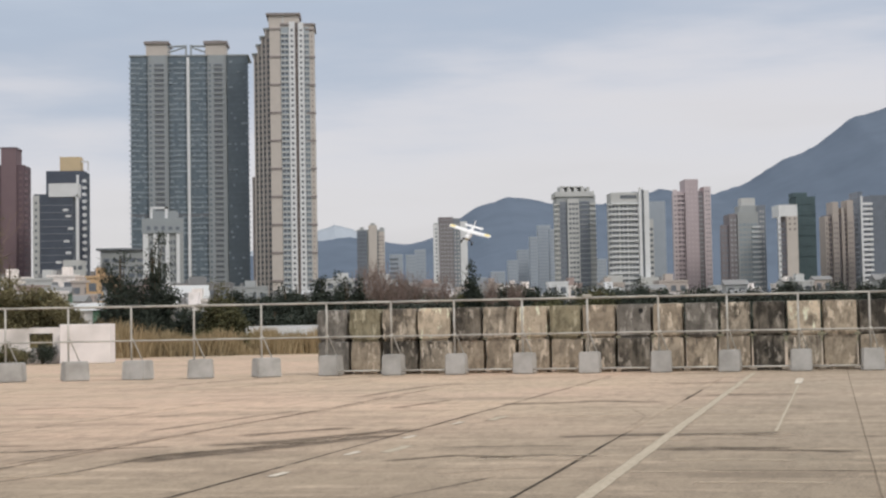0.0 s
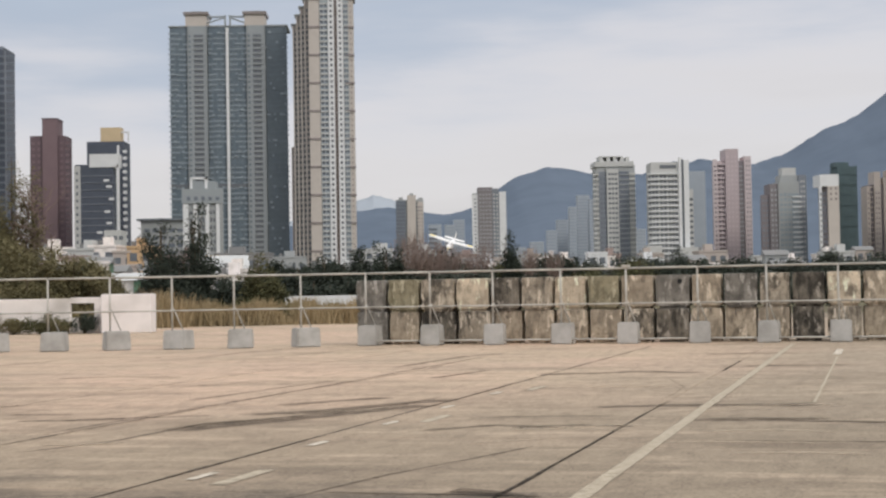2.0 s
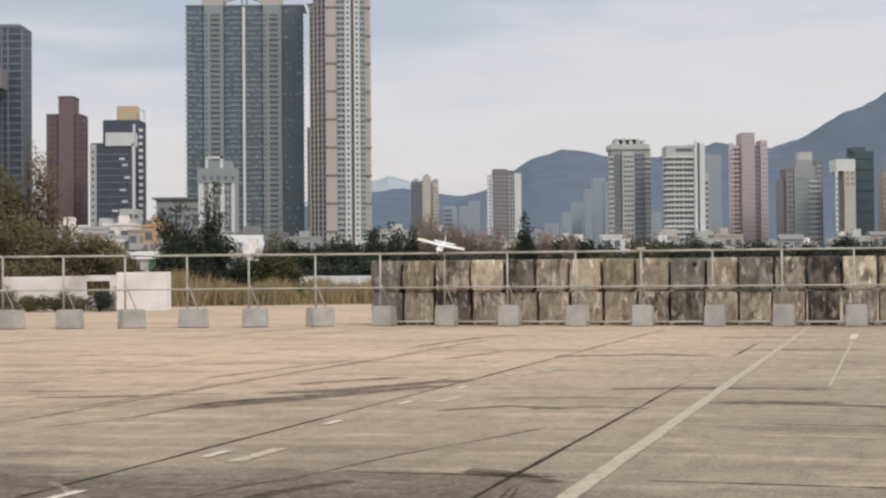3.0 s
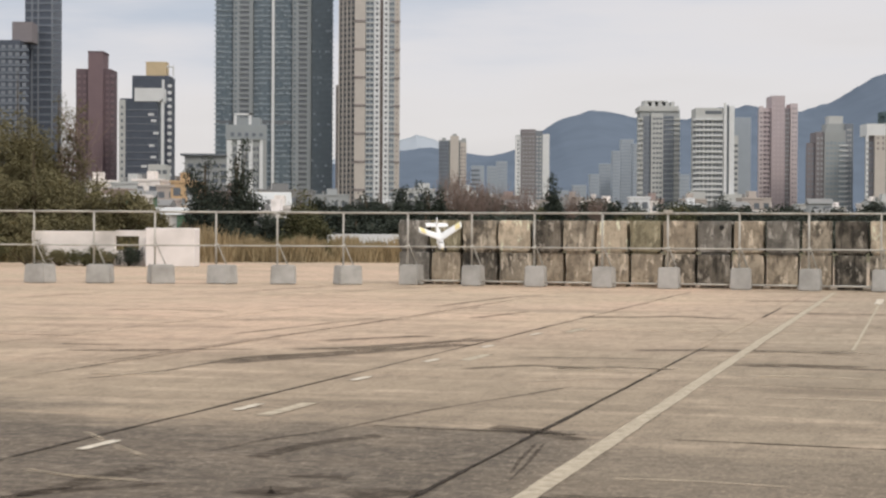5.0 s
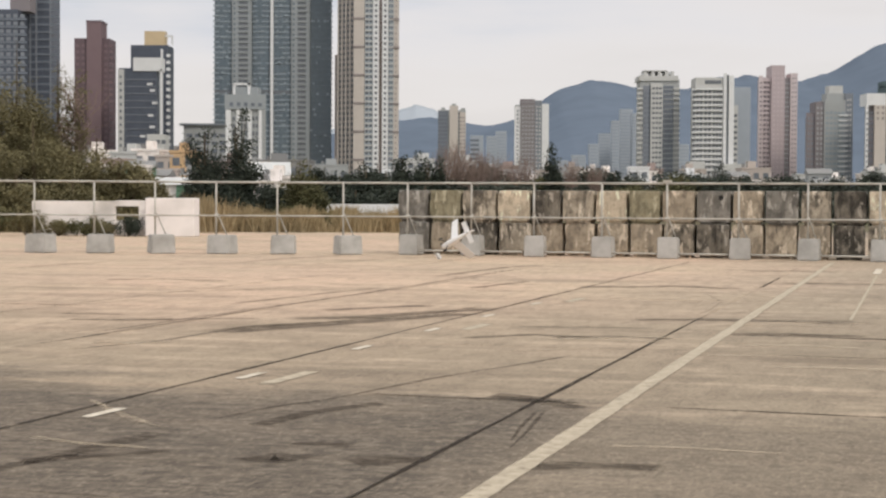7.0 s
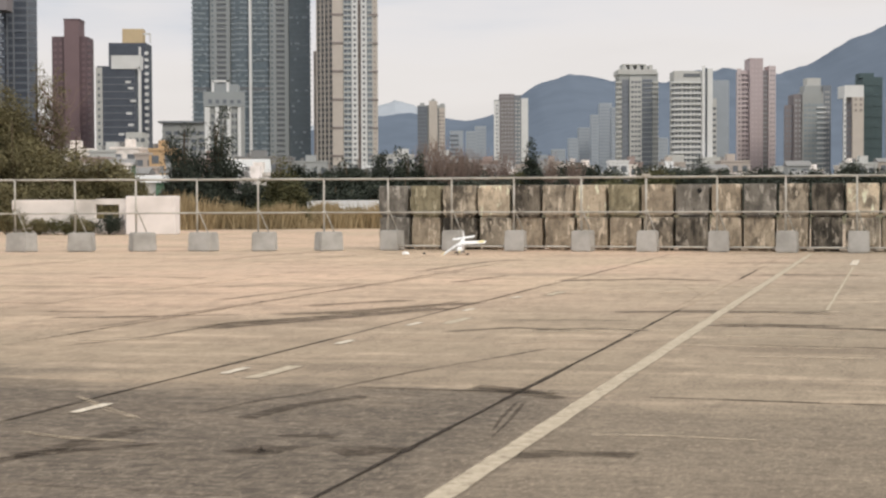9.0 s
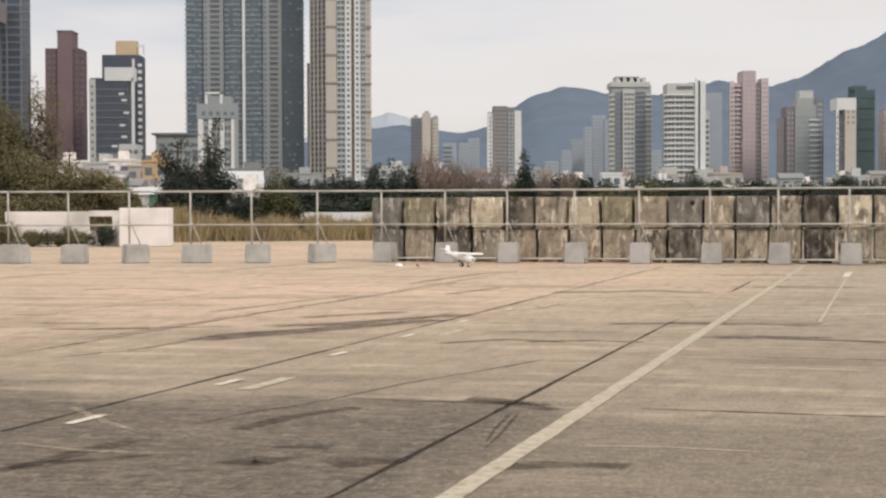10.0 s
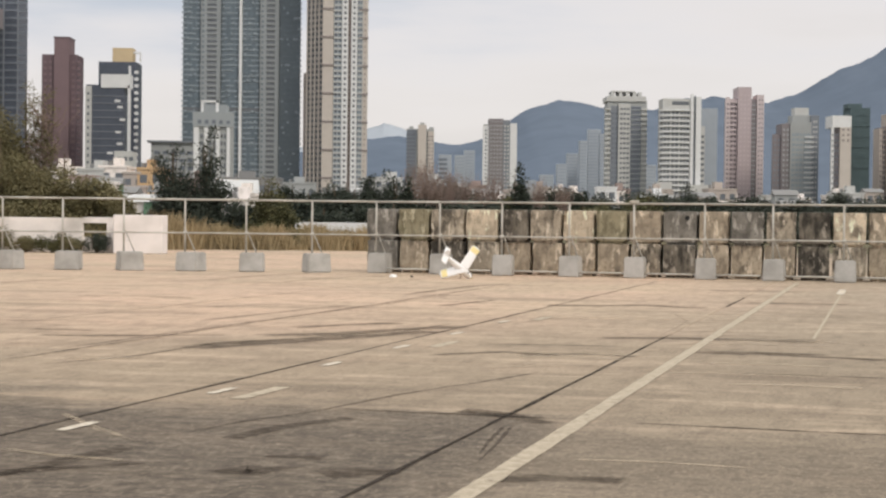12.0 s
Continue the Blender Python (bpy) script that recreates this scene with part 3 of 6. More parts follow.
def left_towers():
    root, c = tower("glass_tower", "dark blue-grey office tower with horizontal bands", -190.5, -174.1, 700, 30, 116.5, "navy_glass")
    slabs(root, "floor_band", -190.5 - c, -174.1 - c, 0, 4, 116, 3.4, 1.0, 0.25, "blue_dark")
    for x in (-187.6, -184.8, -178.4):
        panel(root, "mullion", c, x, x + 0.7, 2, 116, 0.4, "blue_band")
    part("roof_step", boxes([(-190 - c, -180 - c, 4, 26, 116.5, 118.5)]), "blue_band", root)
    root, c = tower("glass_annexe", "lower dark glass block beside the office tower", -206, -183.4, 680, 18, 87.0, "navy_glass")
    slabs(root, "floor_band", -206 - c, -183.4 - c, 0, 4, 86, 3.4, 1.0, 0.25, "blue_dark")
    window_columns(root, -205.5 - c, -183.8 - c, 7, -0.05, 5.2, 85, 3.4, 0.6, 1.5, "blue_band")
    part("roof_step", boxes([(-192.5 - c, -183.6 - c, 6, 16, 87, 96.0)]), "brown_wall", root)
    root, c = tower("maroon_tower", "maroon-tiled tower with a taller central shaft", -191.0, -169.7, 800, 20, 87.3, "maroon")
    panel(root, "shaft", c, -184.3, -176.6, 0, 95.6, 1.6, "maroon_light", "taller reddish shaft", back=12)
    for a, b in ((-190.6, -185.0), (-176.2, -170.2)):
        window_columns(root, a - c, b - c, 2, 0, 6, 86, 3.2, 0.5, 1.4, "maroon_light")
    part("shaft_cap", boxes([(-184.6 - c, -176.3 - c, -1.8, 12, 95.6, 96.4)]), "maroon", root)
    root, c = tower("hotel_block", "dark glass block with white frame and yellow rooftop box", -153.9, -132.8, 762, 18, 80.0, "navy_glass")
    part("sign_box", boxes([(-147.2 - c, -137.1 - c, 0.5, 8, 80.0, 87.0)]), "yellow_box", root, "pale yellow rooftop box")
    part("roof_frame", boxes([(-137 - c, -133.2 - c, 1, 2, 84.2, 85), (-134.0 - c, -133.2 - c, 1, 2, 80, 84.2)]), "white_rib", root)
    window_columns(root, -137.4 - c, -133.0 - c, 1, 0, 30, 78, 3.4, 0.45, 1.6, "white_rib")
    panel(root, "edge_strip", c, -139.0, -137.8, 20, 78, 0.5, "white_rib")
    root, c = tower("office_block", "navy glass office block with white top and stair strip", -154.2, -133.7, 735, 14, 66.2, "navy_glass")
    part("white_top", boxes([(-147.2 - c, -133.4 - c, -0.6, 8, 64.8, 71.2)]), "white_rib", root, "white rooftop storey")
    panel(root, "stair_strip", c, -154.6, -151.6, 0, 65.5, 0.8, "pale_tile", "white stair strip")
    window_columns(root, -154.2 - c, -152.0 - c, 1, -0.8, 25, 64, 3.3, 0.45, 1.4)
    panel(root, "edge_strip", c, -134.4, -133.2, 0, 66, 0.6, "white_rib")
    for z in np.arange(30, 64, 3.4):
        panel(root, "floor_line", c, -151.6, -134.5, z, z + 0.35, 0.25, "blue_band")
    # white panels imitate lit windows by colour only
    for x, z in ((-140.6, 58), (-139.3, 55), (-138.2, 49), (-140.2, 43), (-139.4, 37.5), (-144, 33)):
        panel(root, "lit_window", c, x, x + 2.6, z, z + 1.1, 0.35, "white_rib")
    root, c = tower("podium_block", "low pale podium beside the office block", -134, -124, 700, 14, 33, "pale_tile")
    window_columns(root, -133 - c, -125 - c, 3, 0, 16, 32, 4.2, 0.7, 1.8)
    root, c = tower("flat_block", "low grey flat-roofed block", -134, -106, 800, 14, 42.2, "stone_grey")
    part("roof_edge", boxes([(-136 - c, -105 - c, -1.5, 15, 42.2, 43.2)]), "blue_band", root)
    window_columns(root, -133 - c, -107 - c, 6, 0, 24, 42, 4, 0.7, 2.0, "blue_dark")
    root, c = tower("white_hotel", "white and grey mid-rise hotel with vertical white fins", -84.1, -68.4, 600, 14, 44.0, "stone_grey")
    for a, b in ((-83.9, -81.9), (-79.8, -78.4), (-75.2, -73.8), (-71.0, -69.8)):
        panel(root, "fin", c, a, b, 0, 38.2, 0.8, "white_rib", "white vertical fin")
    for a, b in ((-81.7, -80.0), (-78.2, -75.4), (-73.6, -71.2)):
        window_columns(root, a - c, b - c, 2 if b - a > 2 else 1, 0, 8, 37, 2.9, 0.6, 1.5)
    panel(root, "top_storey", c, -84.3, -68.2, 38.4, 44.2, 1.0, "grey_conc")
    window_columns(root, -83 - c, -69 - c, 5, -1.0, 39.6, 43, 3.5, 0.5, 1.4, "blue_dark")
    part("crown", boxes([(-80.9 - c, -71.3 - c, 1, 10, 44, 47.2)]), "grey_conc", root)
    part("crown_frame", boxes([(-81.2 - c, -80.3 - c, 0.4, 1.2, 44, 48.4), (-75.5 - c, -74.4 - c, 0.4, 1.2, 44, 48.8), (-81.2 - c, -74.4 - c, 0.4, 1.2, 48.0, 48.8)]), "white_rib", root)
    root, c = tower("brown_slab", "brown slab block glimpsed between taller towers", -66, -56, 960, 20, 95, "brown_tile")
    window_columns(root, -65.5 - c, -56.5 - c, 4, 0, 20, 94, 3.1, 0.5, 1.5)


def right_towers():
    root, c = tower("grey_point_block", "small grey and cream point block", -1.4, 22.1, 1300, 22, 82.0, "stone_grey")
    panel(root, "glazing", c, -1.4, 7.0, 0, 81, 0.5, "blue_dark", "darker glazed side")
    window_columns(root, 17.2 - c, 21.8 - c, 2, -0.8, 30, 79, 3.2, 0.45, 1.5, "brown_wall")
    panel(root, "pier", c, 8.4, 15.6, 0, 85.6, 1.6, "cream", "cream central pier", back=12)
    panel(root, "side", c, 17.0, 22.0, 0, 80, 0.8, "cream")
    for x, h in ((1.0, 84.0), (10.2, 87.4), (18.0, 83.6)):
        part("roof_box", boxes([(x - c, x + 3.6 - c, 1, 8, 79, h)]), "stone_grey", root)
    slabs(root, "floor_band", -1.3 - c, 6.9 - c, -0.5, 30, 80, 3.2, 0.9, 0.4, "blue_band")
    slabs(root, "floor_band", 15.8 - c, 17.0 - c, 0, 30, 80, 3.2, 1.4, 0.4, "shade_win")
    root, c = tower("far_office", "small dark far office block with haze in its wall colour", 28.2, 40.2, 1400, 16, 65, "haze_tower")
    slabs(root, "floor_band", 28.2 - c, 36 - c, 0, 30, 64, 4.2, 2.0, 0.4, "blue_dark")
    root, c = tower("slab_pair", "tall slab with white edges and a brown face", 58.7, 85.5, 1200, 22, 80, "stone_grey")
    panel(root, "edge", c, 58.7, 63.4, 0, 79.0, 0.6, "white_rib", "white edge strip")
    panel(root, "face", c, 63.4, 74.6, 0, 84.5, 1.5, "brown_wall", "plain brown face", back=15)
    slabs(root, "floor_line", 63.6 - c, 74.4 - c, -1.5, 20, 84, 3.1, 0.5, 0.25, "stone_grey")
    panel(root, "face", c, 74.6, 80.0, 0, 83.5, 0.6, "blue_band")
    window_columns(root, 64 - c, 74 - c, 4, -1.5, 22, 82, 3.1, 0.35, 1.3, "stone_grey")
    window_columns(root, 75 - c, 79.8 - c, 2, -0.6, 22, 81, 3.1, 0.5, 1.6, "pale_tile")
    window_columns(root, 59.2 - c, 63.0 - c, 1, -0.6, 22, 77, 3.1, 0.35, 1.3, "blue_band")
    panel(root, "edge", c, 80.2, 85.6, 0, 81, 1.0, "white_rib", "white edge strip")
    root, c = tower("grey_residential", "grey-green residential tower with banded bays", 116.0, 141.0, 900, 22, 76.0, "stone_grey")
    panel(root, "glazing", c, 119.5, 124.0, 0, 72, 0.5, "blue_band")
    panel(root, "glazing", c, 131.0, 137.4, 0, 72, 0.5, "blue_dark", "dark recessed glazing")
    panel(root, "bay", c, 124.0, 131.0, 0, 73.5, 1.8, "pale_tile", "projecting banded bay")
    window_columns(root, 124.6 - c, 130.6 - c, 3, -1.8, 6, 73, 2.9, 0.74, 1.3)
    slabs(root, "balcony", 116.1 - c, 119.4 - c, 0, 6, 72, 2.9, 1.1, 1.0, "pale_tile")
    slabs(root, "balcony", 137.6 - c, 141.2 - c, 0, 6, 72, 2.9, 1.1, 1.0, "pale_tile")
    window_columns(root, 119.8 - c, 123.8 - c, 2, -0.5, 6, 71, 2.9, 0.6, 1.5, "blue_dark")
    slabs(root, "spandrel", 131 - c, 137.4 - c, -0.5, 6, 72, 2.9, 0.5, 0.3, "stone_grey")
    part("roof_storey", boxes([(117.2 - c, 140.2 - c, -0.9, 20, 75, 78.0)]), "pale_tile", root)
    for x in (120.2, 124.4, 128.4, 132.6, 136.0):
        part("roof_pier", boxes([(x - c, x + 1.9 - c, 0.5, 14, 78.0, 80.6)]), "pale_tile", root)
    part("roof_slab", boxes([(120 - c, 134 - c, 0.3, 14, 80.6, 81.2)]), "pale_tile", root)
    root, c = tower("white_residential", "white residential slab with rows of dark window bands", 144.8, 169.0, 880, 20, 75.4, "pale_tile")
    window_columns(root, 145.4 - c, 151.5 - c, 3, 0, 20, 71, 3.1, 0.78, 1.5)
    window_columns(root, 152 - c, 156.5 - c, 2, 0, 20, 71, 3.1, 0.78, 1.5)
    window_columns(root, 157 - c, 162.6 - c, 3, 0, 20, 71, 3.1, 0.78, 1.5)
    slabs(root, "balcony", 145 - c, 163 - c, 0, 18.7, 70, 3.1, 0.6, 1.0, "white_rib")
    panel(root, "edge", c, 163.2, 164.8, 0, 78, 1.2, "white_rib")
    panel(root, "slot", c, 164.8, 166.2, 0, 77, 0.4, "shade_win", "dark vertical slot")
    panel(root, "edge", c, 166.2, 169.2, 0, 76.5, 1.2, "white_rib")
    # closed dark panel; its colour gives the shade of a roof opening
    panel(root, "roof_opening", c, 152.5, 162, 71.8, 73.8, 0.15, "shade_win")
    part("podium", boxes([(143 - c, 152 - c, -6, 4, 0, 27.0), (162 - c, 175 - c, -8, 4, 0, 25.5)]), "pale_tile", root, "pale podium")
    root, c = tower("blue_block", "narrow residential block among towers, haze painted in blue-grey", 170.2, 184, 905, 16, 72, "haze_tower")
    slabs(root, "floor_band", 170.2 - c, 176.5 - c, 0, 10, 60, 3.2, 1.2, 0.3, "blue_dark")
    part("step", boxes([(170.4 - c, 176 - c, -3, 3, 0, 61)]), "pale_tile", root)
    slabs(root, "window_band", 171 - c, 175.6 - c, -3, 8, 56, 3.3, 1.5, 0.15, "shade_win")
    root, c = tower("pink_tower", "pink-tiled residential tower with a taller core", 197.8, 222.2, 950, 22, 81.5, "pink")
    panel(root, "core", c, 205.6, 213.9, 0, 88.9, 2.0, "pink", "taller pink core", back=14)
    panel(root, "bay", c, 198.0, 200.6, 0, 82.5, 1.0, "pink_light")
    panel(root, "bay", c, 217.6, 222.0, 0, 84.2, 1.2, "pink_light", back=12)
    window_columns(root, 200.8 - c, 205.4 - c, 2, 0, 8, 80, 2.9, 0.6, 1.3, "brown_wall")
    slabs(root, "sill_band", 200.8 - c, 205.4 - c, 0, 6.6, 80, 2.9, 0.7, 0.8, "pink_light")
    window_columns(root, 206.2 - c, 213.4 - c, 3, -2.0, 8, 86, 2.9, 0.3, 1.0, "pink_light")
    window_columns(root, 198.2 - c, 200.4 - c, 1, -1.0, 8, 81, 2.9, 0.5, 1.2, "brown_wall")
    # brown stands in for the shade of the window slot
    panel(root, "slot", c, 214.1, 217.4, 0, 81.4, 0.2, "brown_wall", "brown panel with a window slot's shade in its colour")
    slabs(root, "sill_band", 214.2 - c, 217.3 - c, -0.2, 8, 80, 2.9, 0.6, 0.3, "stone_grey")
    window_columns(root, 218.2 - c, 221.6 - c, 2, -1.2, 8, 82, 2.9, 0.4, 1.1, "brown_wall")
    root, c = tower("grey_cluster", "grey cluster tower with glassy face and roof box", 217.0, 244.0, 905, 20, 55, "blue_band")
    panel(root, "wing", c, 217, 224, 0, 57, 0.5, "brown_wall", "mauve-brown wing")
    panel(root, "wing", c, 222, 232, 0, 63.4, 2.0, "brown_wall", back=12)
    panel(root, "face", c, 227, 239.6, 0, 64.5, 3.0, "stone_grey", "glassy pale face", back=12)
    window_columns(root, 227.6 - c, 239.2 - c, 5, -3.0, 8, 60, 3.0, 0.75, 1.7, "teal_band")
    slabs(root, "balcony", 235.5 - c, 240.5 - c, -3.0, 7, 56, 3.0, 0.8, 0.9, "white_rib")
    panel(root, "wing", c, 239.6, 244.4, 0, 68.6, 1.5, "blue_band", back=12)
    window_columns(root, 240.6 - c, 243.6 - c, 2, -1.5, 10, 66, 3.0, 0.5, 1.4, "pale_tile")
    window_columns(root, 217.4 - c, 221.8 - c, 2, -0.5, 8, 55, 3.0, 0.5, 1.4, "blue_band")
    window_columns(root, 222.3 - c, 226.8 - c, 2, -2.0, 8, 62, 3.0, 0.5, 1.4, "stone_grey")
    part("roof_storey", boxes([(229 - c, 242 - c, 0, 12, 63, 68.6)]), "stone_grey", root)
    part("roof_box", boxes([(230.6 - c, 238.8 - c, 1, 10, 68.6, 73.2)]), "pale_tile", root)
    root, c = tower("beige_slab", "beige slab with white top and brown recess", 236.9, 247.9, 850, 18, 60, "brown_wall")
    panel(root, "top", c, 237.4, 248.0, 58, 64.6, 0.8, "white_rib", "white top storeys", back=14)
    panel(root, "edge", c, 236.8, 238.2, 0, 58, 0.9, "white_rib")
    panel(root, "face", c, 241.6, 247.9, 0, 58, 1.2, "cream", "plain peach-cream face")
    window_columns(root, 242 - c, 247.6 - c, 2, -1.2, 50, 58, 3.0, 0.4, 1.5, "brown_tile")
    window_columns(root, 238.4 - c, 241.4 - c, 2, 0, 8, 57, 3.0, 0.5, 1.5, "blue_dark")
    window_columns(root, 236.9 - c, 238.2 - c, 1, -0.9, 8, 57, 3, 0.5, 1.3)
    root, c = tower("netted_tower", "tower wrapped in dark green scaffold netting", 249.0, 264.0, 868, 18, 70.5, "green_net")
    for k in range(9):
        part("scaffold_pole", rods([((249.2 + k * 1.85 - c, -0.3, 0), (249.2 + k * 1.85 - c, -0.3, 71.2 + random.uniform(-.6, 1.2)), 0.09, 0.09)], 5), "green_net", root)
    slabs(root, "net_lap", 248.9 - c, 264.1 - c, 0, 6, 70, 6.0, 0.4, 0.35, "green_net")
    part("roof_step", boxes([(252 - c, 260 - c, 2, 12, 70.5, 73)]), "green_net", root)
    root, c = tower("haze_block", "far block half hidden behind others, paled by painted haze", 247, 252, 960, 10, 54, "haze_tower")
    slabs(root, "floor_band", 247 - c, 252 - c, 0, 8, 53, 3.1, 1.0, 0.3, "blue_band")
    root, c = tower("brown_pair", "pair of brown and beige ribbed towers", 277.5, 297.4, 900, 20, 62, "brown_wall")
    for a, b, h in ((279.0, 281.0, 61), (283.6, 287.4, 69.5), (289.2, 290.8, 66), (292.6, 296.4, 70.5)):
        panel(root, "rib", c, a, b, 0, h, 1.6, "beige_wall", "beige rib", back=10)
    for a, b in ((279.2, 280.8), (284.0, 287.0), (293.0, 296.0)):
        window_columns(root, a - c, b - c, 1 if b - a < 2 else 2, -1.6, 8, 60, 3.0, 0.45, 1.4, "brown_wall")
    slabs(root, "floor_line", 281.2 - c, 283.4 - c, 0, 6, 62, 3, 0.8, 0.3, "beige_wall")
    slabs(root, "floor_line", 290.9 - c, 292.5 - c, 0, 6, 62, 3, 0.8, 0.3, "beige_wall")
    root, c = tower("slate_tower", "dark slate-coloured tower behind others", 296.6, 304.4, 905, 18, 76, "blue_dark")
    slabs(root, "floor_band", 296.6 - c, 304.4 - c, 0, 6, 75, 3, 0.8, 0.3, "blue_band")
    root, c = tower("striped_tower", "dark tower with white balcony rungs", 285.5, 325.0, 852, 20, 69.5, "blue_dark")
    slabs(root, "balcony", 286.4 - c, 292.0 - c, 0, 6, 68, 2.9, 1.3, 1.0, "white_rib")
    slabs(root, "balcony", 300.4 - c, 309.0 - c, 0, 6, 68, 2.9, 1.3, 1.0, "white_rib")
    panel(root, "edge", c, 285.4, 286.4, 0, 69, 0.8, "white_rib")


teal_towers()
cream_tower()
left_towers()
right_towers()


# ---------- low houses between the apron and the towers ----------
def house(name, label, x, y, w, d, h, wall, roof="flat", storeys=2, roof_mat="roof_grey"):
    root = tagged(empty(name, x, y, 0, random.uniform(-8, 8)), label, "house")
    part("wall", boxes([(-w / 2, w / 2, 0, d, 0, h)]), wall, root)
    if roof == "flat":
        part("parapet", boxes([(-w / 2 - 0.2, w / 2 + 0.2, -0.2, d + 0.2, h, h + 0.5)]), wall, root)
        if w > 5:
            k = random.uniform(-0.3, 0.1) * w
            part("stair_house", boxes([(k, k + w * 0.28, d * 0.3, d * 0.7, h + 0.5, h + 2.3)]), wall, root)
            part("water_tank", rods([((k - 1.0, d * 0.5, h + 0.5), (k - 1.0, d * 0.5, h + 1.6), 0.5, 0.5)], 8), "roof_grey", root)
    else:
        bm = bmesh.new()
        o = 0.4
        v = [bm.verts.new(p) for p in ((-w / 2 - o, -o, h), (w / 2 + o, -o, h), (w / 2 + o, d + o, h), (-w / 2 - o, d + o, h), (-w / 2 - o, d / 2, h + d * 0.2), (w / 2 + o, d / 2, h + d * 0.2))]
        for f in ((0, 1, 5, 4), (2, 3, 4, 5), (0, 4, 3), (1, 2, 5), (0, 3, 2, 1)):
            bm.faces.new([v[i] for i in f])
        part("roof", bm, roof_mat, root)
    n = max(2, int(w / 2.6))
    for s in range(storeys):
        z = h * (s + 0.32) / storeys
        for k in range(n):
            cx = -w / 2 + (k + 0.5) * w / n
            part("window", boxes([(cx - w / n * 0.28, cx + w / n * 0.28, -0.08, 0.1, z, z + h / storeys * 0.42)]), "shade_win", root)
        if s:
            part("balcony", boxes([(-w / 2, w / 2, -0.7, 0, h * s / storeys - 0.15, h * s / storeys + 0.12)]), wall, root)
    return root


random.seed(11)
walls = ["plaster", "pale_tile", "plaster_dirty", "beige_wall", "salmon_wall", "white_rib", "stone_grey"]
words = {"plaster": "white plastered", "pale_tile": "pale tiled", "plaster_dirty": "weathered white", "beige_wall": "beige", "salmon_wall": "salmon-coloured", "white_rib": "white", "stone_grey": "grey rendered"}
for k in range(120):
    a = random.uniform(-13, 19.8)
    y = random.uniform(220, 420)
    if -5.5 < a < 0 and random.random() < 0.7:
        continue
    y = y + 130 if a > 0 else y
    sl = random.uniform(0.013, 0.025) if a > 0 else random.uniform(0.006, 0.019)
    w = random.choice(walls)
    h = 1.55 + sl * y
    st = 3 if h > 8 else 2
    house("village_house", words[w] + " village house among trees", y * math.tan(radians(a)), y, random.uniform(3.5, 8.5), 7, h, w, "flat" if random.random() < 0.7 else "gable", st)
for a, w, m, top, lab in ((-10.9, 6.0, "plaster_dirty", 0.034, "white"), (-10.15, 4.5, "beige_wall", 0.030, "beige"), (-9.55, 5.5, "orange_wall", 0.033, "orange-yellow"), (-11.8, 7, "pale_tile", 0.032, "pale tiled"), (-12.7, 8, "plaster_dirty", 0.033, "weathered white"),
                          (-7.9, 6, "salmon_wall", 0.026, "salmon-coloured")):
    house("village_house", lab + " flat-roofed village house with balconies", 330 * math.tan(radians(a)), 330, w, 9, 1.55 + top * 330, m, "flat", 3)
words["green_wall"] = "green sheeted"
clutter = ["beige_wall", "orange_wall", "salmon_wall", "plaster", "orange_wall", "roof_grey", "green_wall", "plaster_dirty", "salmon_wall"]
for k in range(34):
    a = -13.2 + 6.4 * k / 33 + random.uniform(-0.15, 0.15)
    y = random.uniform(255, 350)
    w = random.choice(clutter)
    house("village_house", {"orange_wall": "orange-yellow", "roof_grey": "dark grey"}.get(w, words.get(w, "")) + " small village house crowded among others", y * math.tan(radians(a)), y, random.uniform(2.4, 5.0), 6,
          1.55 + random.uniform(0.010, 0.028) * y, w, "flat" if random.random() < 0.6 else "gable", 3)
for a, w, lab in ((-9.6, 14, "plaster"), (-8.3, 12, "green_wall")):
    house("low_shed", ("white" if lab == "plaster" else "green sheeted") + " low shed in front of houses", 230 * math.tan(radians(a)), 230, w, 6, 4.3, lab, "gable", 1, "white_roof")
house("warehouse", "long white metal-roofed warehouse behind trees", -29.3, 260, 7.4, 12, 6.4, "white_rib", "gable", 1, "white_roof")
house("warehouse", "grey warehouse with stepped roof behind trees", -43, 420, 15, 14, 13.2, "roof_grey", "flat", 2)
house("warehouse", "pale flat warehouse behind trees", -33, 460, 11, 14, 13.0, "stone_grey", "flat", 2)
house("warehouse", "low white building behind the trees", -12, 300, 12, 12, 6.2, "white_rib", "flat", 1)
for a, w, h in ((-0.9, 12, 15.5), (0.75, 11, 15.0)):
    house("school_block", "pale green banded school block behind trees", 480 * math.tan(radians(a)), 480, w, 12, h, "pale_tile", "flat", 4)
house("salmon_terrace", "low salmon-coloured terrace of flats", 27, 620, 14, 12, 17, "salmon_wall", "flat", 4)
# far blocks look hazy through their wall and band colours alone
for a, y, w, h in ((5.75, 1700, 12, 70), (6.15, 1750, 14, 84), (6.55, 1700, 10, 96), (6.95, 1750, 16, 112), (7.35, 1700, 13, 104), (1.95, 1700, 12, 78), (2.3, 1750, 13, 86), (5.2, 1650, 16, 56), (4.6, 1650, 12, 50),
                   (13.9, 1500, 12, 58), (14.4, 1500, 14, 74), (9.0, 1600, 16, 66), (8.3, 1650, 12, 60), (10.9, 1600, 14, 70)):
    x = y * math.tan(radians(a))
    root, c = tower("far_block", "far housing block with pale haze put into its colour", x - w / 2, x + w / 2, y, 20, h, "haze_tower", "housing block")
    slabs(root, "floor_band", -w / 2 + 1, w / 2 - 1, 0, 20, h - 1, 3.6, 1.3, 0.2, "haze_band")
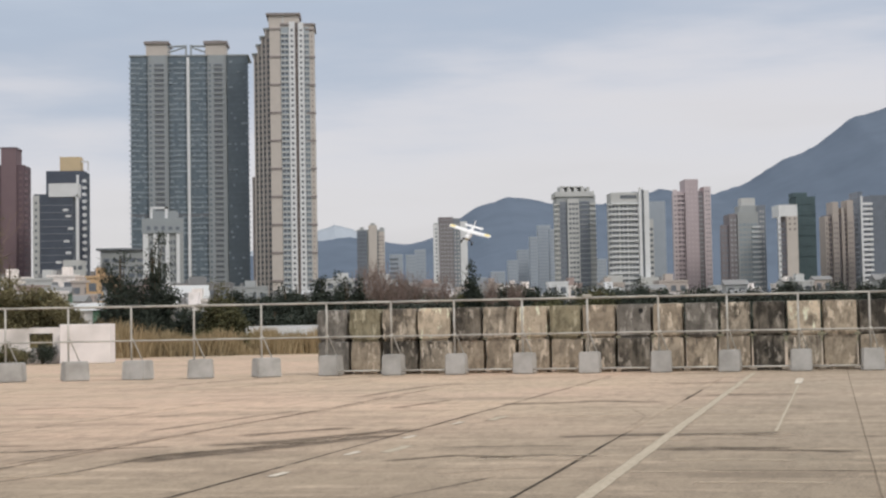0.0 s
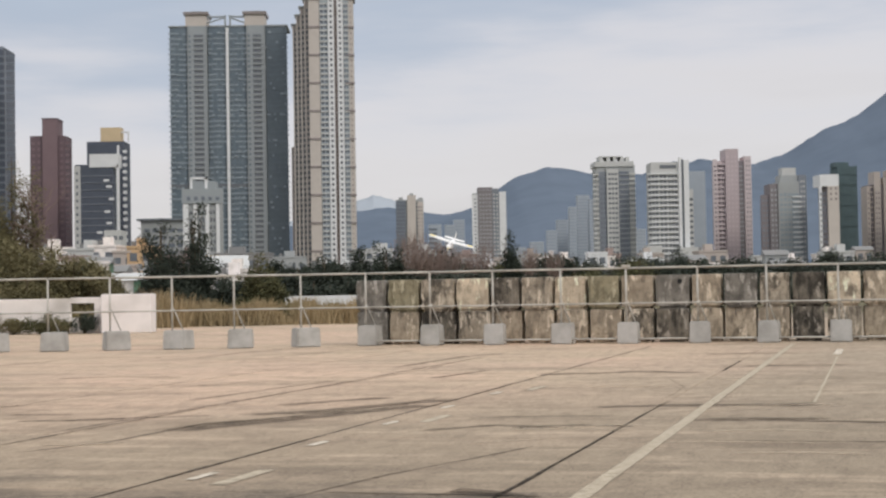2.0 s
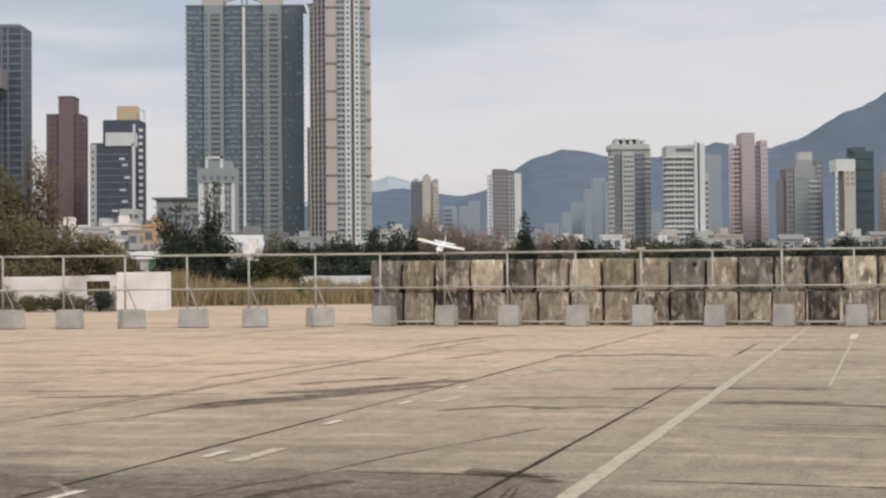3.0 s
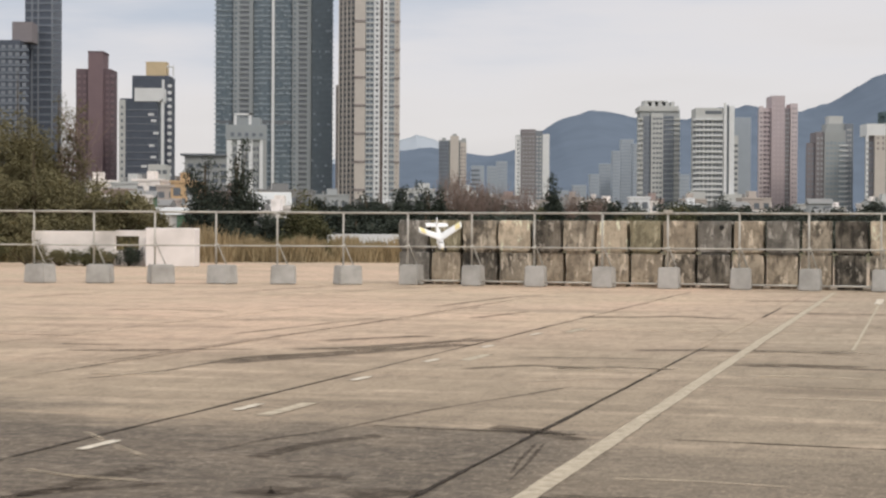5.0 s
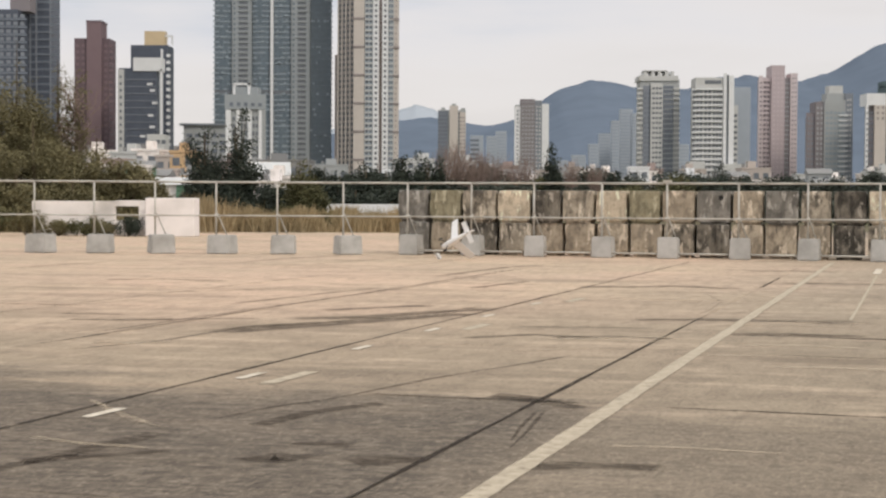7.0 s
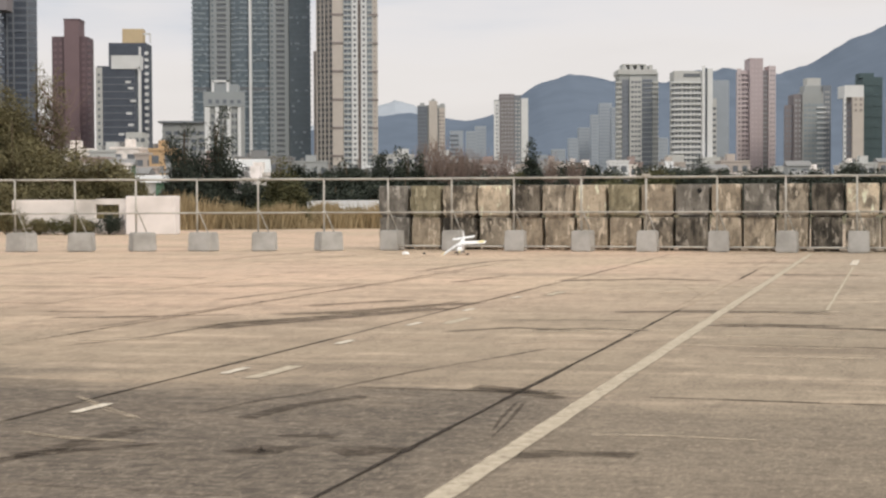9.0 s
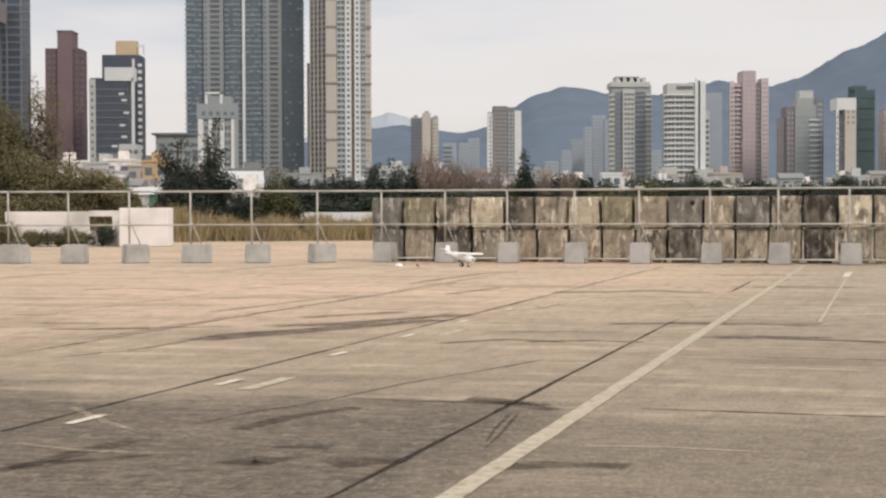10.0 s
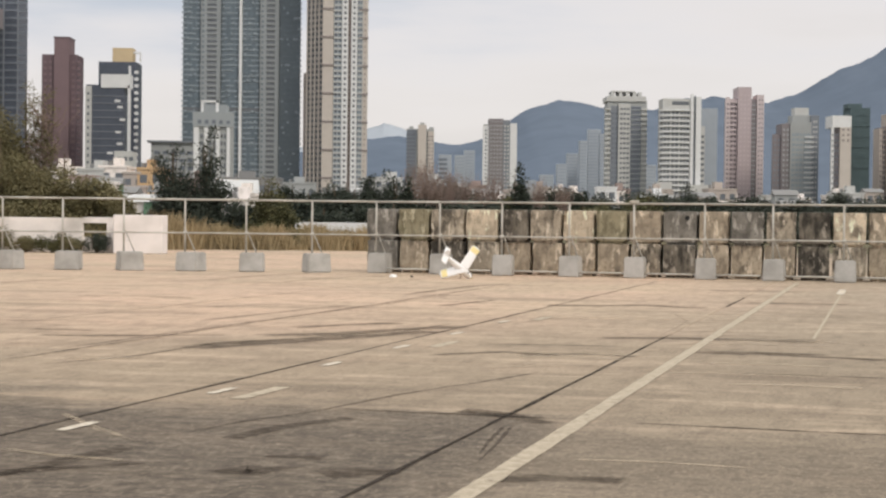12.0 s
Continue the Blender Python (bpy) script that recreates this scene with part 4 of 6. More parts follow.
for a, y, w, h in ((15.0, 560, 9, 6), (11.4, 520, 12, 7), (12.2, 540, 9, 6), (17.6, 560, 8, 7)):
    house("village_house", "white flat-roofed building in front of towers", y * math.tan(radians(a)), y, w, 8, h + 2, "white_rib", "flat", 3)


# ---------- trees, scrub and grass ----------
def crown_mesh(name, lobes, count, size, material, droop=0.0, rng=None):
    """Leaves in clumps on uneven lobes; lobes: (x, y, z, rx, ry, rz)."""
    rng = rng or np.random.default_rng(3)
    vol = np.array([l[3] * l[4] * l[5] for l in lobes])
    pick = rng.choice(len(lobes), count // 14, p=vol / vol.sum())
    L = np.array(lobes)[pick]
    d = rng.normal(size=(len(L), 3))
    d /= np.linalg.norm(d, axis=1)[:, None]
    r = rng.uniform(0.35, 1.06, len(L)) ** 0.6
    clump = L[:, :3] + d * L[:, 3:] * r[:, None]
    c = np.repeat(clump, 14, 0) + rng.normal(size=(len(clump) * 14, 3)) * size * 1.7
    a = rng.normal(size=c.shape)
    a[:, 2] = a[:, 2] * (0.6 + droop)
    a /= np.linalg.norm(a, axis=1)[:, None]
    b = np.cross(a, rng.normal(size=c.shape))
    b /= np.linalg.norm(b, axis=1)[:, None]
    s = size * rng.uniform(0.5, 1.3, len(c))[:, None]
    return quads_mesh(name, c, a * s, b * s * (0.8 - 0.4 * droop), material)


def tree(name, label, x, y, h, spread, lobes, count, leaf, material, category="tree", trunk_r=0.16, droop=0.0, seed=1, limbs=9):
    rng = np.random.default_rng(seed)
    root = tagged(empty(name, x, y, -0.05), label, category)
    it = [((0, 0, 0), (0.05 * h * rng.normal(), 0, h * 0.55), trunk_r, trunk_r * 0.55), ]
    top = Vector(it[0][1])
    it.append((tuple(top), (top.x, 0, h * 0.9), trunk_r * 0.55, trunk_r * 0.15))
    for k in range(limbs):
        l = lobes[rng.integers(len(lobes))]
        z0 = h * rng.uniform(0.1, 0.6)
        it.append(((top.x * z0 / (h * .55), 0, z0), (l[0] + rng.normal() * l[3] * 0.5, l[1] + rng.normal() * l[4] * 0.4, l[2] + rng.normal() * l[5] * 0.4), trunk_r * 0.35, trunk_r * 0.08))
    if limbs >= 9:
        part("trunk", rods(it[:2], 6), "bark", root)
        for rod in it[2:]:
            part("limb", rods([rod], 6), "bark", root)
    else:
        part("trunk", rods(it, 6), "bark", root)
    me = crown_mesh("crown", lobes, count, leaf, material, droop, rng)
    new("crown", me).parent = root
    return root


def lobes_for(kind, h, s, rng):
    out = []
    if kind == "cone":
        for k in range(11):
            v = k / 10
            out.append((rng.normal() * s * 0.12, rng.normal() * s * 0.1, h * (0.16 + 0.80 * v), s * (1 - 0.86 * v) * rng.uniform(0.75, 1.15), s * (1 - 0.86 * v), h * 0.075))
    elif kind == "column":
        for k in range(12):
            v = k / 11
            w = s * (0.55 + 0.45 * math.sin(3.0 * v + 0.5)) * (1.05 - 0.6 * v)
            out.append((rng.normal() * s * 0.28, rng.normal() * s * 0.2, h * (0.08 + 0.87 * v), w * rng.uniform(0.6, 1.2), w, h * 0.07))
    else:
        for k in range(13):
            a = rng.uniform(0, 2 * math.pi)
            r = s * math.sqrt(rng.uniform(0, 0.8))
            out.append((r * math.cos(a), 0.7 * r * math.sin(a), h * rng.uniform(0.3, 0.80) * (1.06 - 0.35 * r / s), s * rng.uniform(0.25, 0.45), s * 0.35, h * rng.uniform(0.12, 0.2)))
    return out


def grove():
    R = np.random.default_rng
    # casuarinas beside the white gatehouse
    for x, y, h, s, kind, sd in ((-13.9, 90, 6.2, 1.35, "column", 2), (-13.3, 92, 5.0, 0.9, "column", 3), (-11.8, 90, 6.9, 0.85, "column", 4), (-12.5, 89, 3.6, 1.2, "round", 5)):
        tree("casuarina", "dark feathery casuarina tree behind the fence", x, y, h, s, lobes_for(kind, h, s * 1.12, R(sd)), 8200, 0.125, "leaf_dark", droop=0.6, seed=sd, limbs=18)
    tree("spreading_tree", "olive-green spreading tree behind dry grass", -7.9, 88, 4.1, 1.7, lobes_for("cone", 4.1, 1.9, R(8)), 9000, 0.10, "leaf_green", seed=8)
    tree("spreading_tree", "dark rounded tree behind dry grass", -5.2, 112, 4.6, 1.5, lobes_for("round", 4.6, 1.5, R(9)), 8000, 0.11, "leaf_dark", seed=9)
    tree("spreading_tree", "dark rounded tree behind dry grass", -7.2, 114, 4.2, 1.3, lobes_for("round", 4.2, 1.3, R(10)), 7000, 0.11, "leaf_dark", seed=10)
    for x, y, h, s, sd in ((-8.9, 116, 4.9, 1.4, 81), (-6.2, 117, 5.1, 1.4, 82), (-4.4, 118, 5.3, 1.2, 83), (-3.7, 116, 4.6, 1.3, 84)):
        tree("spreading_tree", "dark rounded tree behind dry grass", x, y, h, s, lobes_for("round", h, s, R(sd)), 8000, 0.11, "leaf_dark", seed=sd)
    for x, y, h, s, sd in ((-2.9, 120, 5.3, 1.1, 12), (-1.4, 120, 5.6, 1.1, 13), (-0.1, 121, 5.2, 0.9, 14)):
        tree("cypress", "dense dark green cypress behind the block wall", x, y, h, s, lobes_for("cone", h, s * 1.6, R(sd)), 14000, 0.12, "leaf_dark", seed=sd)
    tree("norfolk_pine", "slim dark pine with tiered branches", 11.05, 150, 7.2, 0.55, lobes_for("cone", 7.2, 1.05, R(15)), 9000, 0.16, "leaf_dark", seed=15)
    # belt of mixed trees behind the blocks
    rng = R(21)
    for k in range(46):
        a = -5 + 25 * (k / 45) ** 1.25 + rng.normal() * 0.4
        y = rng.uniform(125, 200)
        top = rng.uniform(0.015, 0.024) if a < 7 else rng.uniform(0.007, 0.016)
        if abs(a - 9.3) < 0.6 or abs(a - 10.9) < 0.7:
            top = 0.024
        h = 1.55 + top * y
        s = rng.uniform(1.6, 3.2)
        mt = ("leaf_dark", "leaf_far", "leaf_green", "leaf_dark")[rng.integers(4)]
        tree("belt_tree", {"leaf_dark": "dark green", "leaf_far": "grey-green", "leaf_green": "olive-green"}[mt] + " broad tree beyond the block wall", y * math.tan(radians(a)), y, h, s,
             lobes_for("round", h, s, R(60 + k)), 5200, 0.17, mt, seed=60 + k, limbs=6)
    for k in range(44):
        a = -0.5 + 20.5 * k / 43 + rng.normal() * 0.25
        y = rng.uniform(200, 300)
        h = 1.55 + rng.uniform(0.013, 0.030) * y
        s = rng.uniform(2.2, 3.8)
        tree("belt_tree", ("haze-tinted grey-green" if k % 3 else "dark green") + " tree below the towers", y * math.tan(radians(a)), y, h, s, lobes_for("round", h, s, R(260 + k)), 4200, 0.26, "leaf_far" if k % 3 else "leaf_dark", seed=260 + k, limbs=6)
    # belt behind the dry grass
    for k in range(16):
        a = -9.5 + 9.5 * k / 15
        y = rng.uniform(98, 108)
        h = rng.uniform(2.3, 3.3)
        s = rng.uniform(1.1, 1.8)
        tree("low_tree", "low dark scrub tree behind dry grass", y * math.tan(radians(a)), y, h, s, lobes_for("round", h, s, R(120 + k)), 5000, 0.12, "leaf_dark", seed=120 + k, limbs=6)
    # large olive thicket by the gatehouse
    for x, y, h, s, sd in ((-21.7, 82, 6.6, 3.2, 31), (-18.9, 83, 5.7, 2.8, 32), (-15.4, 84, 2.9, 2.0, 33), (-24.5, 84, 9.6, 3.0, 34), (-22.6, 86, 7.6, 2.6, 35), (-17.0, 82, 4.5, 2.1, 36), (-22.2, 79.5, 3.4, 2.6, 37), (-19.4, 79.8, 3.0, 2.4, 38), (-25.0, 80, 4.2, 2.6, 39)):
        tree("thicket_tree", "olive-brown thicket tree with fine twiggy crown", x, y, h, s, lobes_for("round", h, s, R(sd)), 21000, 0.085, "leaf_olive", seed=sd, limbs=14)
    for x, y, h, s, sd in ((-23.2, 84, 11.6, 2.0, 131), (-25.6, 85, 12.0, 2.2, 132), (-20.5, 85, 10.6, 1.2, 133)):
        tree("sapling", "sparse olive-brown sapling rising out of the thicket", x, y, h, s, lobes_for("round", h, s, R(sd)), 5200, 0.075, "leaf_olive", seed=sd, limbs=34, trunk_r=0.09)
    # bare twigs reaching out of the thicket
    root = tagged(empty("bare_tree", -20.2, 85, 0), "leafless twiggy tree rising out of the thicket", "tree")
    rng = R(40)
    it = [((0, 0, 0), (0.1, 0, 5.0), 0.1, 0.06)]
    for k in range(60):
        z0 = rng.uniform(3.5, 7.3)
        p = Vector((rng.normal() * 0.3, rng.normal() * 0.3, z0))
        for j in range(4):
            q = p + Vector((rng.normal() * 0.35, rng.normal() * 0.3, rng.uniform(0.15, 0.55)))
            it.append((tuple(p), tuple(q), 0.03 - 0.006 * j, 0.022 - 0.005 * j))
            p = q
    part("trunk", rods(it, 4), "twig", root)
    # far leafless trees with a reddish cast
    rng = R(41)
    for x, y, h in ((0.6, 135, 6.0), (1.7, 138, 6.6), (2.6, 140, 5.6), (3.9, 145, 6.1), (5.4, 150, 5.9), (7.4, 155, 5.4), (9.0, 160, 6.0), (14.6, 170, 5.9), (17.5, 172, 5.6)):
        root = tagged(empty("bare_tree", x, y, 0), "thin leafless tree beyond the block wall", "tree")
        it = [((0, 0, 0), (0, 0, h * 0.6), 0.1, 0.06)]
        for k in range(80):
            p = Vector((rng.normal() * 0.15, rng.normal() * 0.15, h * rng.uniform(0.35, 0.6)))
            for j in range(4):
                q = p + Vector((rng.normal() * 0.3, rng.normal() * 0.3, rng.uniform(0.1, 0.16) * h))
                it.append((tuple(p), tuple(q), 0.03 - 0.005 * j, 0.025 - 0.005 * j))
                p = q
        part("trunk", rods(it, 4), "twig", root)


grove()


def grass(name, label, x0, x1, y0, y1, count, h, material, seed, plume=0.0):
    rng = np.random.default_rng(seed)
    n = count // 12
    cx, cy = rng.uniform(x0, x1, n), rng.uniform(y0, y1, n)
    hh = h * (0.35 + 0.85 * np.array([noise.noise(Vector((x * 0.9, y * 0.5, seed))) * 0.8 + 0.5 for x, y in zip(cx, cy)]))
    X = np.repeat(cx, 12) + rng.normal(size=n * 12) * 0.12
    Y = np.repeat(cy, 12) + rng.normal(size=n * 12) * 0.12
    H = np.repeat(hh, 12) * rng.uniform(0.5, 1.1, n * 12)
    lean = rng.normal(size=(n * 12, 2)) * 0.22
    w = rng.uniform(0.012, 0.03, n * 12)
    base = np.stack([X, Y, np.full_like(X, -0.06)], 1)
    tip = base + np.stack([lean[:, 0] * H, lean[:, 1] * H, H], 1)
    mid = base + (tip - base) * 0.6 + np.stack([-lean[:, 0] * H * 0.12, 0 * H, 0 * H], 1)
    side = np.stack([w, 0 * w, 0 * w], 1)
    v = np.stack([base - side, base + side, mid + side * 1.2, tip, mid - side * 1.2], 1).reshape(-1, 3)
    me = bpy.data.meshes.new(name)
    me.from_pydata(v.tolist(), [], np.arange(5 * len(X)).reshape(-1, 5).tolist())
    me.materials.append(M[material])
    return tagged(new(name, me), label, "grass", kind="stuff")


grass("dry_grass", "tall straw-coloured dry grass along the apron edge", -14.5, 1.5, 83, 88, 26000, 1.38, "grass_dry", 5)
grass("dry_grass", "half-green scrub grass among straw", -14.5, 1.5, 84.5, 92, 9000, 1.25, "grass_green", 6)
grass("plume_grass", "tall pale plumed reeds behind the white wall", -13.6, -11.2, 80.5, 83, 1300, 1.9, "grass_dry", 7)
grass("dry_grass", "dry grass behind the white wall", -26, -13.5, 78, 84, 7000, 1.5, "grass_green", 9)


def bush(x, y, h, s, seed, material="leaf_olive"):
    root = tagged(empty("bush", x, y, -0.02), "small scruffy bush beside the apron", "bush")
    rng = np.random.default_rng(seed)
    part("trunk", rods([((0, 0, 0), (rng.normal() * s * 0.5, rng.normal() * 0.2, h * 0.7), 0.03, 0.01) for k in range(8)], 5), "bark", root)
    lob = [(rng.normal() * s * 0.45, rng.normal() * 0.2, h * rng.uniform(0.25, 0.7), s * 0.4, 0.3, h * 0.25) for k in range(8)]
    new("crown", crown_mesh("crown", lob, 2600, 0.055, material, 0, rng)).parent = root


bush(-16.4, 70.6, 0.95, 0.75, 1, "leaf_green")
bush(-14.4, 70.6, 1.05, 0.8, 2, "leaf_dark")
bush(-17.6, 70.6, 0.7, 0.5, 3, "leaf_olive")
bush(-15.4, 70.5, 0.8, 0.6, 4, "leaf_olive")
bush(-20.6, 70.6, 1.5, 1.3, 5, "leaf_green")
bush(-19.2, 71.0, 1.3, 0.8, 6, "leaf_olive")
bush(-22.6, 71.2, 1.7, 1.4, 7, "leaf_dark")
for k, (bx, by, bh) in enumerate(((-10.4, 84, 1.0), (-7.4, 84, 1.1), (-5.0, 83.8, 0.8), (-3.1, 83.7, 0.9), (-8.1, 86, 1.4))):
    bush(bx, by, bh, 0.9, 20 + k, ("leaf_olive", "leaf_green")[k % 2])


# ---------- white gatehouse wall ----------
def gate_walls():
    root = tagged(empty("white_wall", -17.2, 71.5, 0), "low white plastered boundary wall, stained, with a small opening", "wall", kind="structure")
    part("panel", boxes([(-1.9, 2.0, 0, 0.25, 0, 1.62), (2.0, 3.1, 0, 0.25, 0, 0.72), (2.0, 3.1, 0, 0.25, 1.38, 1.66), (3.1, 3.6, 0, 0.25, 0, 1.66)], 0.015), "plaster_dirty", root)
    root = tagged(empty("white_box_wall", -12.35, 70, 0), "square white plastered block wall beside the apron", "wall", kind="structure")
    part("block", boxes([(-1.15, 1.12, 0, 1.4, 0, 1.78)], 0.03), "plaster", root)


gate_walls()
far_wall = tagged(part("boundary_wall", boxes([(-6.4, 3.2, 0, 0.3, -0.2, 1.42)], 0.02), "white_rib"), "long low white wall beyond the grass", "wall", kind="structure")
far_wall.matrix_world = pose(-0.6, 95, 0.12)


# ---------- wall of concrete cubes ----------
WALL_TURN = math.degrees(math.atan(-0.2867))
LOW_EDGES = [-1.33, -0.31, 0.66, 1.80, 2.86, 3.77, 4.72, 5.71, 6.69, 7.61, 8.61, 9.55, 10.48, 11.40, 12.34, 13.33, 14.3, 15.26, 16.22, 17.2, 18.1]
EDGES = [-1.36, -0.35, 0.68, 1.76, 2.80, 3.71, 4.68, 5.66, 6.62, 7.60, 8.63, 9.54, 10.52, 11.41, 12.36, 13.33, 14.3, 15.26, 16.22, 17.2, 18.1]
TOP = "grey moss stained pale dark stained pale moss tan grey tan grey stained dark pale tan dark stained tan tan".split()
LOW = "grey tan dark stained tan tan tan tan stained dark tan tan tan dark stained tan tan stained tan dark".split()
LOOK = {"grey": "dark grey concrete cube, weathered", "moss": "mossy olive-grey concrete cube", "stained": "tan concrete cube streaked black by rain", "pale": "pale tan concrete cube with dark corner stains",
        "dark": "nearly black stained concrete cube", "tan": "tan concrete cube with chipped edges"}


def cube_mesh(name, w, material, seed):
    """A cast cube with chipped arrises, standing on a recessed foot."""
    rng = np.random.default_rng(seed)
    bm = boxes([(-w / 2, w / 2, 0, 1.0, 0.07, 1.0)])
    bmesh.ops.subdivide_edges(bm, edges=bm.edges[:], cuts=7, use_grid_fill=True)
    c = Vector((0, 0.5, 0.5))
    for v in bm.verts:
        edge = (abs(abs(v.co.x) - w / 2) < 1e-4) + (v.co.y < 1e-4 or v.co.y > 0.9999) + (v.co.z < 0.0701 or v.co.z > 0.9999)
        chip = max(0.0, noise.noise(v.co * 3.1 + Vector((seed * 1.7, 0, 0))))
        if edge >= 2:
            v.co += (c - v.co).normalized() * (0.010 + 0.12 * chip * rng.uniform(0.4, 1.0) + 0.02 * (edge == 3))
        else:
            v.co.y += rng.normal() * 0.004
    foot = boxes([(-w / 2 + 0.09, w / 2 - 0.09, 0.10, 0.90, 0, 0.08)])
    me = bpy.data.meshes.new("foot")
    foot.to_mesh(me)
    foot.free()
    bm.from_mesh(me)
    bpy.data.meshes.remove(me)
    me = bpy.data.meshes.new(name)
    bm.to_mesh(me)
    bm.free()
    me.materials.append(M["blk_" + material])
    return me


random.seed(5)
for row, kinds in enumerate((LOW, TOP)):
    for k, kind in enumerate(kinds):
        xa, xb = (EDGES if row else LOW_EDGES)[k:k + 2]
        cx = (xa + xb) / 2
        w = (xb - xa) / math.cos(math.radians(WALL_TURN)) - 0.08
        ob = new("concrete_cube", cube_mesh("concrete_cube", w, kind, 100 * row + k))
        off = random.uniform(-0.06, 0.09)
        ob.matrix_world = pose(cx + off * 0.27, 47.55 - 0.2867 * (cx + 0.3) + off, row * 1.0 - 0.005 * row, 0, 0, WALL_TURN + random.uniform(-1.8, 1.8))
        tagged(ob, LOOK[kind], "concrete block", "stacked concrete cubes")
        if row == 1 and k == 9:
            # no hole is cut: a solid black disc paints its shade
            hole = part("lifting_hole", rods([((0.22, -0.012, 0.80), (0.22, 0.05, 0.80), 0.075, 0.075)], 12), "rubber", ob, "round black disc put in for the shade of a lifting hole")


# ---------- pipe fence on concrete feet ----------
POSTS = [(-15.95, 46.9), (-14.11, 46.9), (-12.27, 46.9), (-10.43, 46.9), (-8.56, 46.9), (-6.68, 46.9), (-4.80, 46.9), (-2.82, 46.9), (-0.86, 46.87), (1.02, 46.33), (2.89, 45.80), (4.87, 45.23),
         (6.73, 44.70), (8.72, 44.13), (10.60, 43.59), (12.51, 43.04), (14.39, 42.5), (16.3, 41.95), (18.2, 41.4)]
FENCE_H = 2.2


def fence():
    for i, (x, y) in enumerate(POSTS):
        right = i >= 8
        turn = WALL_TURN if right else 0
        w, d, h = (0.62, 0.62, 0.62) if right else (0.76, 0.66, 0.58)
        bm = loft([[(-w / 2, -d / 2, 0), (w / 2, -d / 2, 0), (w / 2, d / 2, 0), (-w / 2, d / 2, 0)],
                   [(-w / 2 * 0.93, -d / 2 * 0.93, h), (w / 2 * 0.93, -d / 2 * 0.93, h), (w / 2 * 0.93, d / 2 * 0.93, h), (-w / 2 * 0.93, d / 2 * 0.93, h)]])
        bmesh.ops.bevel(bm, geom=bm.edges[:], offset=0.03, segments=2, affect="EDGES")
        foot = tagged(part("ballast_block", bm, "foot"), "pale grey concrete ballast block holding a fence post", "ballast block", "fence ballast blocks")
        foot.matrix_world = pose(x, y, 0, 0, 0, turn + (4 + 22 * (not right)) * math.sin(2.1 * i))
    shift = [-0.19] * 7 + [-0.14, -0.12] + [-0.05] * 10
    tubes = [(x + d, y) for (x, y), d in zip(POSTS, shift)]
    for i, ((xa, ya), (xb, yb)) in enumerate(zip(tubes, tubes[1:])):
        root = tagged(empty("fence_panel", xa, ya, 0), "galvanised pipe fence panel with top and middle rail", "fence", "fence panels")
        dx, dy = xb - xa, yb - ya
        part("post", rods([((0, 0, 0.55), (0, 0, FENCE_H - 0.005), 0.03, 0.03)], 8), "galv", root, smooth=True)
        part("top_rail", rods([((0, 0, FENCE_H), (dx, dy, FENCE_H), 0.032, 0.032)], 8), "galv", root, smooth=True)
        part("middle_rail", rods([((0, -0.04, 1.17), (dx, dy - 0.04, 1.17), 0.024, 0.024)], 8), "galv", root, smooth=True)
        part("brace", rods([((0.03, 0.04, 1.25), (0.3, 0.18, 0.57), 0.02, 0.02)], 6), "galv", root, smooth=True)
        part("clamp", rods([((-0.05, -0.03, 1.17), (0.05, -0.03, 1.17), 0.045, 0.045)], 8), "galv", root)
        if i >= 8:
            part("bottom_rail", rods([((0.25 * dx / 2, 0.25 * dy / 2 - 0.2, 0.14), (dx * 0.87, dy * 0.87 - 0.2, 0.14), 0.03, 0.03)], 8), "galv", root, smooth=True)
        if i == 12:
            part("cap", boxes([(-0.13, 0.13, -0.05, 0.05, 2.2, 2.3)], 0.01), "galv", root)


fence()


# ---------- markings and streaks on the apron ----------
def stain(points, width, material, label, seed=0, z=0.0045, name="stain", sharp=False):
    """A soft-rimmed stain or seam through points of the ground."""
    pts = [Vector((x, y, 0)) for x, y in points]
    fine = []
    for a, b in zip(pts, pts[1:]):
        k = max(4, int((b - a).length / 0.2))
        fine += [a.lerp(b, i / k) for i in range(k)]
    fine.append(pts[-1])
    bm = bmesh.new()
    rows, cover = [], []
    for i, p in enumerate(fine):
        d = (fine[min(i + 1, len(fine) - 1)] - fine[max(i - 1, 0)]).normalized()
        side = Vector((-d.y, d.x, 0))
        f = i / (len(fine) - 1)
        w = width * (0.96 + 0.10 * noise.noise(Vector((i * 0.5, seed, 0.5))) if sharp else 0.75 + 0.5 * noise.noise(Vector((i * 0.2, seed, 0.5))))
        mid = p + side * width * (0.12 if sharp else 0.25) * noise.noise(Vector((i * 0.17, seed, 9.0)))
        end = 1 if sharp and 0 < i < len(fine) - 1 else min(1, 8 * f, 8 * (1 - f))
        rows.append([bm.verts.new((*(mid + side * w * u).xy, z)) for u in ((-1, -0.7, 0.7, 1) if sharp else (-1, -0.4, 0.4, 1))])
        cover += [0, end, end, 0]
    for a, b in zip(rows, rows[1:]):
        for k in range(3):
            bm.faces.new((a[k], a[k + 1], b[k + 1], b[k]))
    bmesh.ops.recalc_face_normals(bm, faces=bm.faces[:])
    ob = tagged(part(name, bm, material), label, "stain", kind="structure")
    ob.data.attributes.new("cover", "FLOAT", "POINT").data.foreach_set("value", cover)
    return ob


def lane(s, q0, q1):
    return [apron_point(s, q0 + (q1 - q0) * k / 12)[:2] for k in range(13)]


def cross_lane(q, s0, s1):
    return [apron_point(s0 + (s1 - s0) * k / 6, q)[:2] for k in range(7)]


